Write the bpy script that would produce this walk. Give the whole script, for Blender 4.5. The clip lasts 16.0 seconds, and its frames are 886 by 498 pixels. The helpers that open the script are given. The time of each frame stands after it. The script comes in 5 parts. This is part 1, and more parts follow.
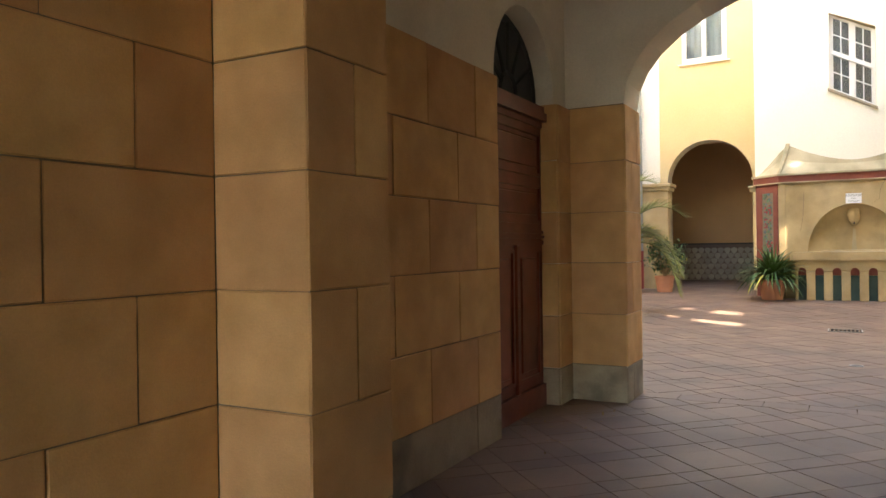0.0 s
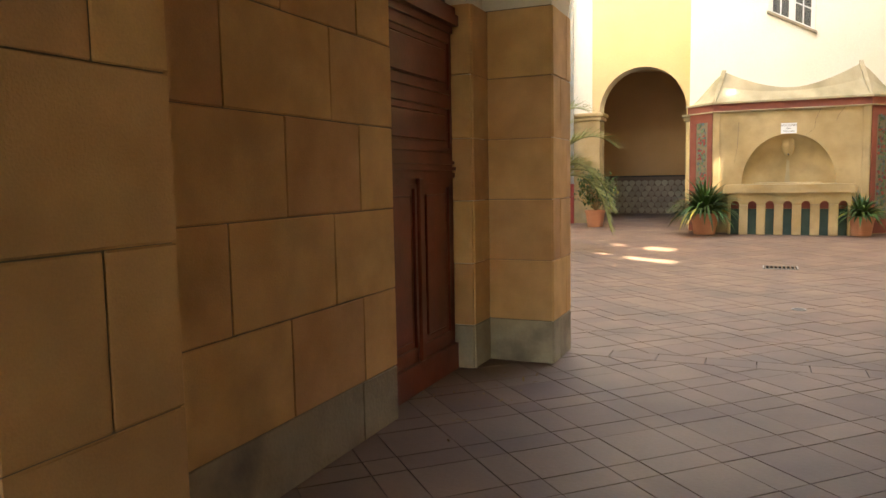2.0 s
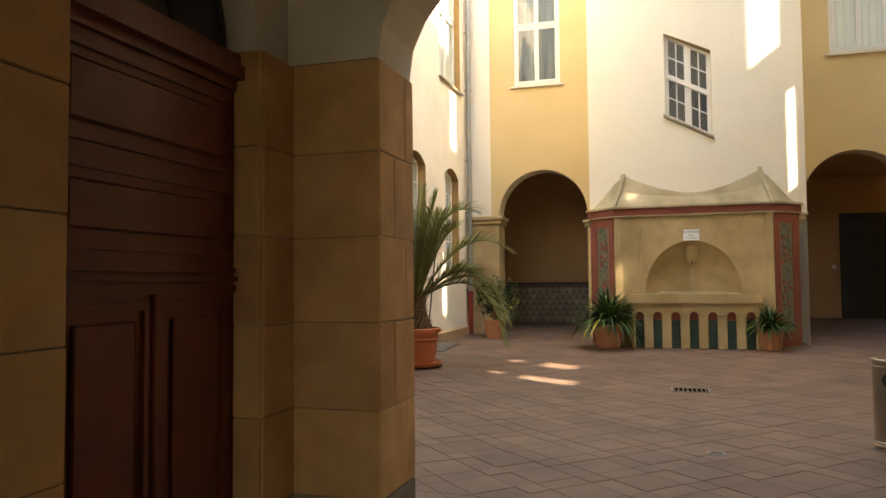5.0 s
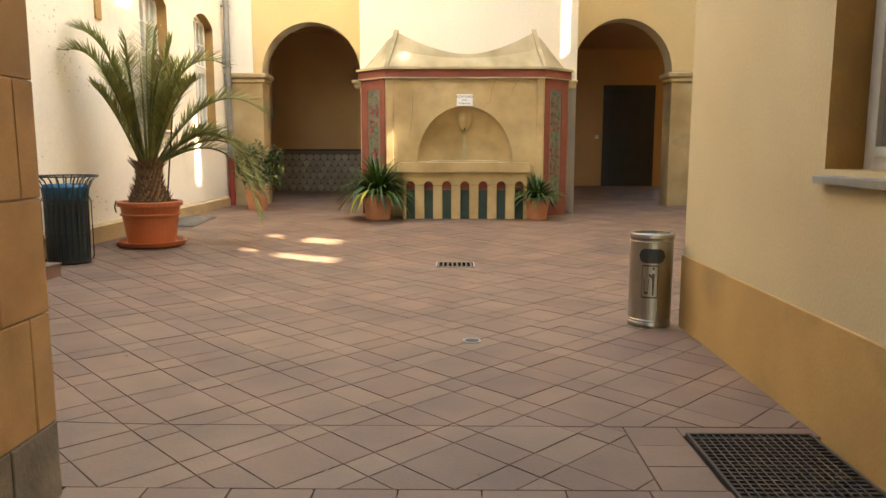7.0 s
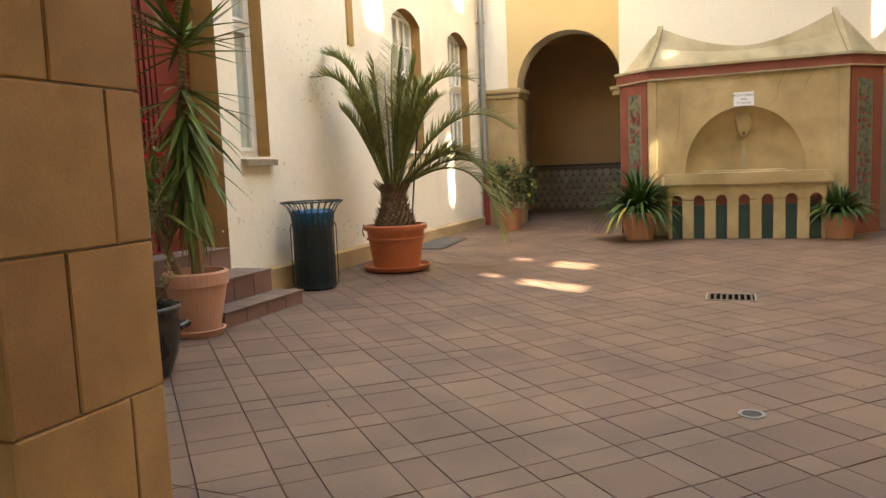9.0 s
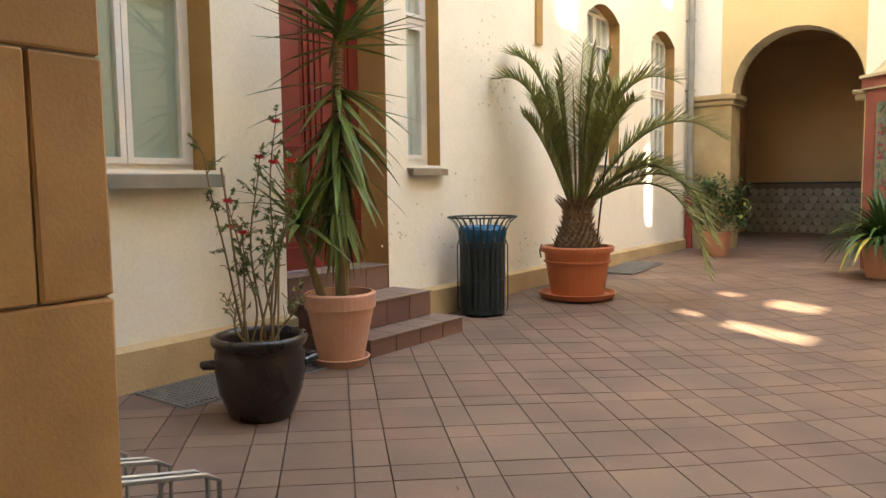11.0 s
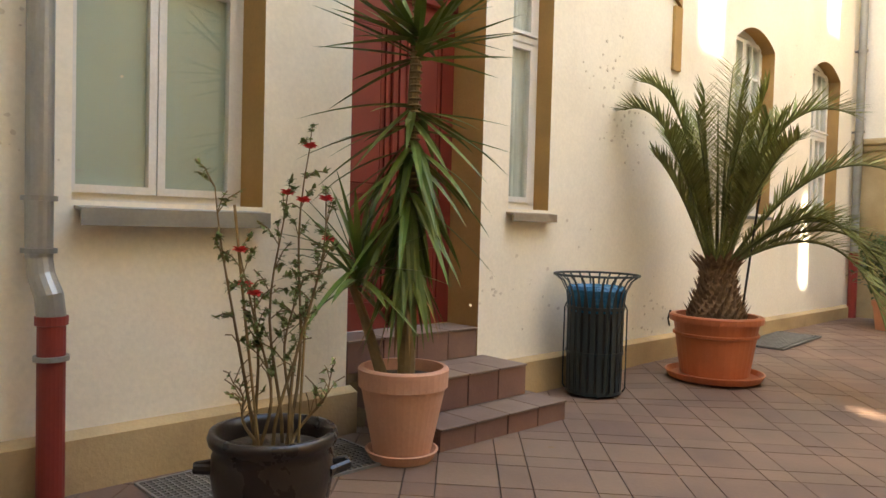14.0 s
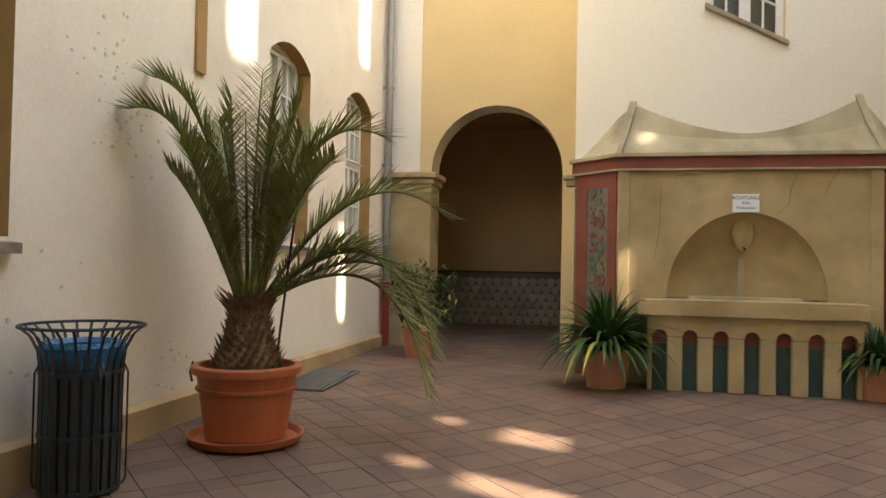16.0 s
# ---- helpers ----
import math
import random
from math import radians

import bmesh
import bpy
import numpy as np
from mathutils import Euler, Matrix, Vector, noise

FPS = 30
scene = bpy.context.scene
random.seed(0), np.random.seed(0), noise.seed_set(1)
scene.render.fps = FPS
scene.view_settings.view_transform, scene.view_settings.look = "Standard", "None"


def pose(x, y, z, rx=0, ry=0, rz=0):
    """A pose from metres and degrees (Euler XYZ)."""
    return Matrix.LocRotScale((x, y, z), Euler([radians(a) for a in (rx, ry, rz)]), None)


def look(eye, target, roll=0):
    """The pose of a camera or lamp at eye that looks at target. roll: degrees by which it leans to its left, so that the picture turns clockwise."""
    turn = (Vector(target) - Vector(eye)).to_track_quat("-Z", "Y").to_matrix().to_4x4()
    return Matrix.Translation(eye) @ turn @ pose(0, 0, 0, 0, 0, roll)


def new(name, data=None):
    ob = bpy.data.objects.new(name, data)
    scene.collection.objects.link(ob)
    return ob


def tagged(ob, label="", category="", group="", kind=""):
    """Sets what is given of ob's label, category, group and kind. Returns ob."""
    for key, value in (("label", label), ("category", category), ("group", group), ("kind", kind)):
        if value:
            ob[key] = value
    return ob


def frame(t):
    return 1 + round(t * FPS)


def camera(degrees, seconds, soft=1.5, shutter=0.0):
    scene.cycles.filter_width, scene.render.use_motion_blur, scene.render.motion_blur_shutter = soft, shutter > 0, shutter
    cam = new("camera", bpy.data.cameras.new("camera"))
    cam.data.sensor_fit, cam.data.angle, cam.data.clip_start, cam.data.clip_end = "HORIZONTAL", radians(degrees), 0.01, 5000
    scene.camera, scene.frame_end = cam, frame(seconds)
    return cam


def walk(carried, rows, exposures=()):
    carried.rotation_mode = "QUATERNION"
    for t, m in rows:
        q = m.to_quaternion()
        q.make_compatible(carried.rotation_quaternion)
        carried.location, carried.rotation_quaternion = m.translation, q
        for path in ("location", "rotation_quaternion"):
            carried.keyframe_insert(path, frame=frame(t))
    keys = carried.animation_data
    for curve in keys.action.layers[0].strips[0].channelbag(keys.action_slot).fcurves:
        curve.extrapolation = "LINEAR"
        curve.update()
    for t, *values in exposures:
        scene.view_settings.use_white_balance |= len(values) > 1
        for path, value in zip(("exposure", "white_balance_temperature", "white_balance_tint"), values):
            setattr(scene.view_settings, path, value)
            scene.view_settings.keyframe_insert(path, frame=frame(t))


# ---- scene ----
cam = camera(62.4, 16.0)
PATH = [
    (0, (0.378, 1.212, 1.161), (-0.651, 3.089, 1.156), -0.8),
    (0.5, (0.362, 1.425, 1.150), (-0.662, 3.300, 1.018), -0.6),
    (1, (0.223, 1.670, 1.156), (-0.692, 3.595, 0.966), -1.2),
    (1.5, (0.158, 1.893, 1.151), (-0.701, 3.843, 0.958), -1.1),
    (2, (0.162, 2.152, 1.161), (-0.692, 4.103, 0.959), -1),
    (2.5, (0.172, 2.406, 1.157), (-0.701, 4.350, 0.950), -1),
    (3, (0.208, 2.646, 1.170), (-0.670, 4.592, 1.009), -1.4),
    (3.2, (0.239, 2.746, 1.175), (-0.675, 4.679, 1.105), -1.9),
    (5.3, (0.177, 3.766, 1.204), (-0.321, 5.844, 1.300), -0.3),
    (5.5, (0.194, 3.892, 1.192), (-0.196, 5.995, 1.214), -0.3),
    (6, (0.208, 4.087, 1.184), (0.097, 6.220, 1.038), -0.1),
    (6.5, (0.250, 4.339, 1.176), (0.245, 6.463, 0.908), -0.2),
    (7, (0.334, 4.579, 1.192), (0.311, 6.698, 0.901), 0.1),
    (7.5, (0.364, 4.818, 1.181), (0.276, 6.937, 0.893), -0.4),
    (8, (0.350, 5.042, 1.196), (0.152, 7.156, 0.935), -0.9),
    (8.5, (0.371, 5.262, 1.189), (-0.135, 7.327, 0.947), -2.3),
    (9, (0.374, 5.493, 1.179), (-0.408, 7.471, 0.948), -2.4),
    (9.2, (0.372, 5.574, 1.166), (-0.501, 7.514, 0.943), -2.4),
    (11.5, (0.029, 6.556, 1.234), (-1.284, 8.055, 1.06), -0.5),
    (12, (-0.009, 6.749, 1.265), (-1.502, 8.069, 1.104), -0.6),
    (12.5, (-0.038, 6.913, 1.237), (-1.705, 8.016, 1.157), -0.5),
    (13, (-0.151, 7.006, 1.233), (-1.855, 8.053, 1.235), -0.1),
    (13.5, (-0.28, 7.094, 1.245), (-1.923, 8.233, 1.2), 0.4),
    (14, (-0.418, 7.268, 1.244), (-1.862, 8.65, 1.179), 1.5),
    (14.5, (-0.514, 7.475, 1.271), (-1.614, 9.144, 1.211), 2.8),
    (15, (-0.705, 7.805, 1.24), (-1.518, 9.632, 1.273), 2.4),
    (15.5, (-0.738, 8.064, 1.259), (-1.323, 9.976, 1.305), 1.4),
    (16, (-0.808, 8.34, 1.268), (-1.229, 10.295, 1.312), 1.1),
]
EXPOSURES = [(0, 4.35, 6900, 10), (1, 4.95, 7000, 10), (2, 4.55, 7800, 10), (3.2, 4.9, 8000, 10), (5.3, 3.4, 8100, 10), (6, 3.9, 8200, 10), (7, 4.3, 8400, 10), (9, 4.0, 7900, 10), (12, 4.25, 7600, 10), (13.5, 4.1, 7900, 10), (14.5, 3.95, 7500, 10), (16, 3.4, 7300, 10)]
walk(cam, [(t, look(eye, target, roll)) for t, eye, target, roll in PATH], EXPOSURES)


# ---- light ----
SUN_DIR = Vector((0.74, -0.30, 0.60)).normalized()
world = bpy.data.worlds.new("sky")
scene.world = world
world.use_nodes = True
wn = world.node_tree
sky = wn.nodes.new("ShaderNodeTexSky")
sky.sky_type = "NISHITA"
sky.sun_disc = False
sky.sun_elevation = math.asin(SUN_DIR.z)
sky.sun_rotation = math.atan2(SUN_DIR.x, SUN_DIR.y)
wn.links.new(sky.outputs[0], wn.nodes["Background"].inputs[0])
wn.nodes["Background"].inputs[1].default_value = 0.15
sun = new("sun", bpy.data.lights.new("sun", "SUN"))
sun.data.energy, sun.data.angle, sun.data.color = 2.4, radians(0.9), (1.0, 0.93, 0.82)
sun.matrix_world = look(SUN_DIR * 40, (0, 0, 0))


# ---- materials ----
def mat(name, col, col2=None, rough=0.7, scale=3.0, bump=0.15, metal=0.0, rnd=0.0, fine=60.0, dirt=None, dirt_scale=1.2, dirt_amt=0.5, trans=0.0, spec=0.4):
    m = bpy.data.materials.new(name)
    m.use_nodes = True
    nt = m.node_tree
    b = nt.nodes["Principled BSDF"]
    b.inputs["Roughness"].default_value = rough
    b.inputs["Metallic"].default_value = metal
    b.inputs["Specular IOR Level"].default_value = spec
    geo = nt.nodes.new("ShaderNodeNewGeometry")
    n1 = nt.nodes.new("ShaderNodeTexNoise")
    n1.inputs["Scale"].default_value, n1.inputs["Detail"].default_value = scale, 6
    n2 = nt.nodes.new("ShaderNodeTexNoise")
    n2.inputs["Scale"].default_value, n2.inputs["Detail"].default_value = fine, 3
    for n in (n1, n2):
        nt.links.new(geo.outputs["Position"], n.inputs["Vector"])
    ramp = nt.nodes.new("ShaderNodeMapRange")
    ramp.inputs[1].default_value, ramp.inputs[2].default_value = 0.3, 0.7
    nt.links.new(n1.outputs["Fac"], ramp.inputs[0])
    mx = nt.nodes.new("ShaderNodeMix")
    mx.data_type = "RGBA"
    c2 = col2 or tuple(c * 0.82 for c in col)
    mx.inputs[6].default_value, mx.inputs[7].default_value = (*col, 1), (*c2, 1)
    nt.links.new(ramp.outputs[0], mx.inputs[0])
    out = mx.outputs[2]
    if dirt:
        n3 = nt.nodes.new("ShaderNodeTexNoise")
        n3.inputs["Scale"].default_value, n3.inputs["Detail"].default_value = dirt_scale, 8
        nt.links.new(geo.outputs["Position"], n3.inputs["Vector"])
        r3 = nt.nodes.new("ShaderNodeMapRange")
        r3.inputs[1].default_value, r3.inputs[2].default_value, r3.inputs[4].default_value = 0.52, 0.72, dirt_amt
        nt.links.new(n3.outputs["Fac"], r3.inputs[0])
        m3 = nt.nodes.new("ShaderNodeMix")
        m3.data_type = "RGBA"
        m3.inputs[7].default_value = (*dirt, 1)
        nt.links.new(r3.outputs[0], m3.inputs[0])
        nt.links.new(out, m3.inputs[6])
        out = m3.outputs[2]
    # fine grain and the piece's own tone
    hsv = nt.nodes.new("ShaderNodeHueSaturation")
    val = nt.nodes.new("ShaderNodeMapRange")
    val.inputs[3].default_value, val.inputs[4].default_value = 0.9, 1.1
    nt.links.new(n2.outputs["Fac"], val.inputs[0])
    vout = val.outputs[0]
    if rnd:
        oi = nt.nodes.new("ShaderNodeObjectInfo")
        isl = nt.nodes.new("ShaderNodeNewGeometry")
        add = nt.nodes.new("ShaderNodeMath")
        add.operation = "ADD"
        nt.links.new(oi.outputs["Random"], add.inputs[0])
        nt.links.new(isl.outputs["Random Per Island"], add.inputs[1])
        fr = nt.nodes.new("ShaderNodeMath")
        fr.operation = "FRACT"
        nt.links.new(add.outputs[0], fr.inputs[0])
        rr = nt.nodes.new("ShaderNodeMapRange")
        rr.inputs[3].default_value, rr.inputs[4].default_value = 1 - rnd, 1 + rnd
        nt.links.new(fr.outputs[0], rr.inputs[0])
        mul = nt.nodes.new("ShaderNodeMath")
        mul.operation = "MULTIPLY"
        nt.links.new(vout, mul.inputs[0])
        nt.links.new(rr.outputs[0], mul.inputs[1])
        vout = mul.outputs[0]
        hr = nt.nodes.new("ShaderNodeMapRange")
        hr.inputs[3].default_value, hr.inputs[4].default_value = 0.5 - rnd * 0.05, 0.5 + rnd * 0.05
        nt.links.new(fr.outputs[0], hr.inputs[0])
        nt.links.new(hr.outputs[0], hsv.inputs["Hue"])
    nt.links.new(vout, hsv.inputs["Value"])
    nt.links.new(out, hsv.inputs["Color"])
    nt.links.new(hsv.outputs[0], b.inputs["Base Color"])
    rr2 = nt.nodes.new("ShaderNodeMapRange")
    rr2.inputs[3].default_value, rr2.inputs[4].default_value = max(0.02, rough - 0.1), min(1, rough + 0.1)
    nt.links.new(n1.outputs["Fac"], rr2.inputs[0])
    nt.links.new(rr2.outputs[0], b.inputs["Roughness"])
    if bump:
        s = nt.nodes.new("ShaderNodeMath")
        s.operation = "MULTIPLY_ADD"
        s.inputs[1].default_value = 0.5
        nt.links.new(n2.outputs["Fac"], s.inputs[0])
        nt.links.new(n1.outputs["Fac"], s.inputs[2])
        bp = nt.nodes.new("ShaderNodeBump")
        bp.inputs["Strength"].default_value, bp.inputs["Distance"].default_value = bump, 0.02
        nt.links.new(s.outputs[0], bp.inputs["Height"])
        nt.links.new(bp.outputs[0], b.inputs["Normal"])
    if trans:
        b.inputs["Transmission Weight"].default_value = trans
    return m


def leaf_mat(name, col, col2, rough=0.45):
    m = mat(name, col, col2, rough, 9.0, 0.05, rnd=0.25, fine=90, spec=0.25)
    b = m.node_tree.nodes["Principled BSDF"]
    b.inputs["Subsurface Weight"].default_value = 0.0
    return m


STONE = mat("sandstone", (0.62, 0.345, 0.145), (0.47, 0.255, 0.10), 0.82, 5.0, 0.16, rnd=0.10, fine=150, dirt=(0.33, 0.185, 0.085), dirt_scale=1.7, dirt_amt=0.5)
STONE_GREY = mat("grey_plinth", (0.36, 0.29, 0.20), (0.24, 0.185, 0.125), 0.85, 4, 0.4, rnd=0.1, dirt=(0.11, 0.085, 0.062), dirt_scale=3.0, dirt_amt=0.75)
STONE_F = mat("fountain_stone", (0.51, 0.38, 0.20), (0.33, 0.228, 0.105), 0.85, 1.7, 0.25, fine=80, dirt=(0.24, 0.175, 0.09), dirt_scale=2.0, dirt_amt=0.7)
HOOD = mat("weathered_hood_stone", (0.47, 0.39, 0.25), (0.31, 0.25, 0.145), 0.9, 2.2, 0.3, dirt=(0.20, 0.18, 0.10), dirt_scale=2.4, dirt_amt=0.65)
JOINT = mat("mortar", (0.22, 0.16, 0.10), None, 0.95, 10, 0.2)
CREAM = mat("cream_plaster", (0.87, 0.80, 0.66), (0.82, 0.74, 0.59), 0.9, 1.1, 0.12, fine=45, dirt=(0.66, 0.57, 0.43), dirt_scale=0.9, dirt_amt=0.45)
WHITE = mat("white_plaster", (0.80, 0.74, 0.62), (0.77, 0.70, 0.57), 0.9, 0.9, 0.15, fine=45)
PASS = mat("passage_plaster", (0.72, 0.65, 0.52), (0.66, 0.58, 0.46), 0.92, 1.5, 0.15, dirt=(0.45, 0.38, 0.28))
YELLOW = mat("yellow_plaster", (0.65, 0.49, 0.255), (0.61, 0.455, 0.23), 0.9, 1.0, 0.15, fine=45)
OCHRE = mat("ochre_paint", (0.46, 0.275, 0.10), (0.39, 0.23, 0.082), 0.85, 2.5, 0.15, dirt=(0.28, 0.17, 0.075), dirt_scale=2.2, dirt_amt=0.7)
OCHRE_L = mat("ochre_plinth", (0.52, 0.37, 0.19), (0.43, 0.30, 0.15), 0.85, 2.6, 0.3, dirt=(0.27, 0.185, 0.105), dirt_scale=1.8, dirt_amt=0.7)
BEIGE = mat("beige_plaster", (0.54, 0.425, 0.25), (0.48, 0.375, 0.22), 0.9, 0.9, 0.15, dirt=(0.46, 0.37, 0.23), dirt_scale=0.7, dirt_amt=0.5)
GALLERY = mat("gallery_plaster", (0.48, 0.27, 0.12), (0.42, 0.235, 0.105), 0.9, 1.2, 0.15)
TILE = mat("clay_floor_tile", (0.205, 0.124, 0.082), (0.150, 0.096, 0.068), 0.58, 1.6, 0.10, rnd=0.12, fine=55, dirt=(0.135, 0.092, 0.07), dirt_scale=1.1, dirt_amt=0.6, spec=0.3)
GROUND = mat("dark_joint", (0.115, 0.08, 0.06), None, 0.95, 8, 0.2)
STEP = mat("step_tile", (0.22, 0.115, 0.085), (0.16, 0.085, 0.065), 0.45, 3, 0.1, rnd=0.2)
STEPTOP = mat("step_tread_tile", (0.225, 0.15, 0.11), (0.18, 0.12, 0.088), 0.55, 3, 0.1, rnd=0.12, spec=0.3)
TERRA = mat("terracotta", (0.50, 0.22, 0.12), (0.43, 0.18, 0.10), 0.75, 5, 0.08)
TERRA_P = mat("pale_terracotta", (0.58, 0.31, 0.21), (0.5, 0.26, 0.17), 0.85, 5, 0.1, dirt=(0.6, 0.42, 0.32), dirt_scale=3)
ORANGE = mat("orange_plastic_pot", (0.47, 0.135, 0.055), (0.42, 0.115, 0.045), 0.45, 5, 0.04)
GLAZE = mat("dark_brown_glaze", (0.022, 0.016, 0.013), (0.03, 0.02, 0.015), 0.28, 5, 0.08)
SOIL = mat("soil", (0.05, 0.035, 0.022), (0.08, 0.055, 0.03), 0.95, 20, 0.8)
ZINC = mat("zinc_sheet", (0.36, 0.36, 0.35), (0.28, 0.28, 0.27), 0.42, 4, 0.05, metal=0.75)
STEEL = mat("stainless_steel", (0.36, 0.325, 0.275), (0.31, 0.28, 0.235), 0.36, 4, 0.02, metal=1.0)
GALV = mat("galvanised_steel", (0.33, 0.33, 0.31), (0.27, 0.27, 0.255), 0.45, 14, 0.05, metal=0.7)
RUST_BAR = mat("worn_rusty_iron", (0.20, 0.135, 0.085), (0.14, 0.095, 0.06), 0.7, 14, 0.2, metal=0.3)
IRON = mat("dark_iron", (0.035, 0.035, 0.035), (0.05, 0.045, 0.04), 0.5, 8, 0.1, metal=0.5)
GREENM = mat("dark_green_metal", (0.022, 0.032, 0.034), (0.03, 0.04, 0.04), 0.45, 8, 0.04, metal=0.2)
BAG = mat("blue_plastic_bag", (0.012, 0.075, 0.15), (0.03, 0.15, 0.27), 0.25, 16, 0.6)
REDPIPE = mat("red_pipe_paint", (0.25, 0.032, 0.024), (0.2, 0.028, 0.02), 0.5, 6, 0.06)
REDPAINT = mat("red_brown_paint", (0.23, 0.065, 0.042), (0.18, 0.05, 0.034), 0.8, 4, 0.12)
REDDOOR = mat("red_door_paint", (0.20, 0.027, 0.018), (0.16, 0.022, 0.015), 0.45, 4, 0.04)
WOOD = mat("mahogany_wood", (0.19, 0.040, 0.020), (0.125, 0.028, 0.014), 0.38, 5, 0.08)
DARKDOOR = mat("dark_door", (0.035, 0.03, 0.026), (0.045, 0.04, 0.034), 0.7, 5, 0.08)
FRAME = mat("white_window_paint", (0.76, 0.73, 0.67), (0.70, 0.67, 0.61), 0.5, 6, 0.03)
SIGNRED = mat("red_sign_face", (0.55, 0.06, 0.04), (0.5, 0.055, 0.035), 0.25, 3, 0.0)
SIGNWHITE = mat("white_print", (0.75, 0.70, 0.66), None, 0.4, 3, 0.0)
PAPER = mat("white_notice", (0.8, 0.8, 0.8), (0.76, 0.76, 0.76), 0.5, 3, 0.0)
# Black print, also the painted shade of grating hollows and the ashtray slot.
INK_AND_SHADE = mat("black_print_and_shade", (0.03, 0.03, 0.03), None, 0.5, 3, 0.0)
GREENPAINT = mat("dark_green_paint", (0.045, 0.075, 0.06), (0.03, 0.055, 0.045), 0.8, 6, 0.1)
MOSRED = mat("mosaic_red", (0.26, 0.045, 0.04), None, 0.5, 12, 0.1, rnd=0.3)
MOSBLUE = mat("mosaic_blue_grey", (0.10, 0.13, 0.14), None, 0.5, 12, 0.1, rnd=0.35)
MOSGREEN = mat("mosaic_green", (0.10, 0.15, 0.08), None, 0.5, 12, 0.1, rnd=0.35)
MOSBED = mat("mosaic_bed", (0.20, 0.165, 0.11), None, 0.8, 12, 0.1)
SCALE_T = mat("grey_scale_tile", (0.34, 0.29, 0.22), (0.26, 0.22, 0.17), 0.55, 3, 0.1, rnd=0.18, dirt=(0.16, 0.13, 0.1))
PALM = leaf_mat("palm_leaf", (0.285, 0.285, 0.09), (0.18, 0.20, 0.058), 0.55)
PALM_R = mat("palm_rachis", (0.13, 0.14, 0.042), None, 0.5, 9, 0.05)
YUC = leaf_mat("yucca_leaf", (0.09, 0.15, 0.03), (0.15, 0.185, 0.042), 0.42)
YUC_DRY = leaf_mat("dry_leaf", (0.26, 0.17, 0.07), (0.2, 0.12, 0.05), 0.6)
CLIV = leaf_mat("clivia_leaf", (0.035, 0.075, 0.018), (0.06, 0.105, 0.024), 0.35)
CLIV_Y = leaf_mat("yellowed_leaf", (0.42, 0.33, 0.05), (0.3, 0.26, 0.05), 0.45)
ROSE_L = leaf_mat("rose_leaf", (0.15, 0.20, 0.055), (0.19, 0.22, 0.07), 0.5)
ROSE_R = mat("rose_petal", (0.78, 0.05, 0.035), (0.66, 0.035, 0.035), 0.5, 20, 0.05)
TWIG = mat("twig_bark", (0.25, 0.165, 0.075), (0.18, 0.12, 0.055), 0.8, 14, 0.2)
CANE = mat("bamboo_cane", (0.33, 0.22, 0.09), None, 0.6, 14, 0.1)
BARK = mat("palm_fibre", (0.23, 0.14, 0.075), (0.12, 0.07, 0.038), 0.95, 22, 0.8)
CURTAIN = mat("pale_curtain", (0.66, 0.66, 0.6), (0.58, 0.58, 0.53), 0.9, 6, 0.05)
BLIND = mat("frosted_green_film", (0.42, 0.49, 0.42), (0.38, 0.44, 0.385), 0.9, 2, 0.02)
# Shade of the unlit rooms, put into the colour of sheets behind glass.
ROOM_SHADE = mat("painted_room_shade", (0.09, 0.085, 0.075), None, 0.9, 2, 0.0)


def glass_mat():
    m = bpy.data.materials.new("window_glass")
    m.use_nodes = True
    nt = m.node_tree
    nt.nodes.remove(nt.nodes["Principled BSDF"])
    gl, tr, mx = (nt.nodes.new("ShaderNode" + n) for n in ("BsdfGlossy", "BsdfTransparent", "MixShader"))
    gl.inputs["Roughness"].default_value = 0.02
    tr.inputs["Color"].default_value = (0.95, 0.97, 0.955, 1)
    mx.inputs[0].default_value = 0.07
    nt.links.new(tr.outputs[0], mx.inputs[1])
    nt.links.new(gl.outputs[0], mx.inputs[2])
    nt.links.new(mx.outputs[0], nt.nodes["Material Output"].inputs[0])
    return m


GLASS = glass_mat()


# ---- mesh tools ----
def mesh_of(name, bm, material, smooth=False):
    me = bpy.data.meshes.new(name)
    bmesh.ops.recalc_face_normals(bm, faces=bm.faces)
    bm.to_mesh(me)
    bm.free()
    for m in (material if isinstance(material, (list, tuple)) else [material]):
        me.materials.append(m)
    if smooth:
        for p in me.polygons:
            p.use_smooth = True
    return me


def part(name, bm, material, parent, label="", smooth=False, at=None):
    ob = new(name, mesh_of(name, bm, material, smooth))
    ob.parent = parent
    if at is not None:
        ob.matrix_local = at
    if label:
        tagged(ob, label)
    return ob


def single(name, bm, material, label, category, kind="", m=None, smooth=False, group=""):
    ob = new(name, mesh_of(name, bm, material, smooth))
    if m is not None:
        ob.matrix_world = m
    return tagged(ob, label, category, group, kind)


def thing(name, label, category, m, group=""):
    ob = new(name)
    ob.matrix_world = m
    ob.empty_display_size = 0.1
    return tagged(ob, label, category, group)


def box(bm, x0, y0, z0, x1, y1, z1, bevel=0.0):
    vs = [bm.verts.new((x, y, z)) for z in (z0, z1) for x, y in ((x0, y0), (x1, y0), (x1, y1), (x0, y1))]
    fs = [bm.faces.new([vs[i] for i in f]) for f in ((3, 2, 1, 0), (4, 5, 6, 7), (0, 1, 5, 4), (1, 2, 6, 5), (2, 3, 7, 6), (3, 0, 4, 7))]
    if bevel:
        es = list({e for f in fs for e in f.edges})
        bmesh.ops.bevel(bm, geom=es, offset=bevel, segments=1, affect="EDGES", profile=0.5)
    return bm


def bx(*a):
    return box(bmesh.new(), *a)


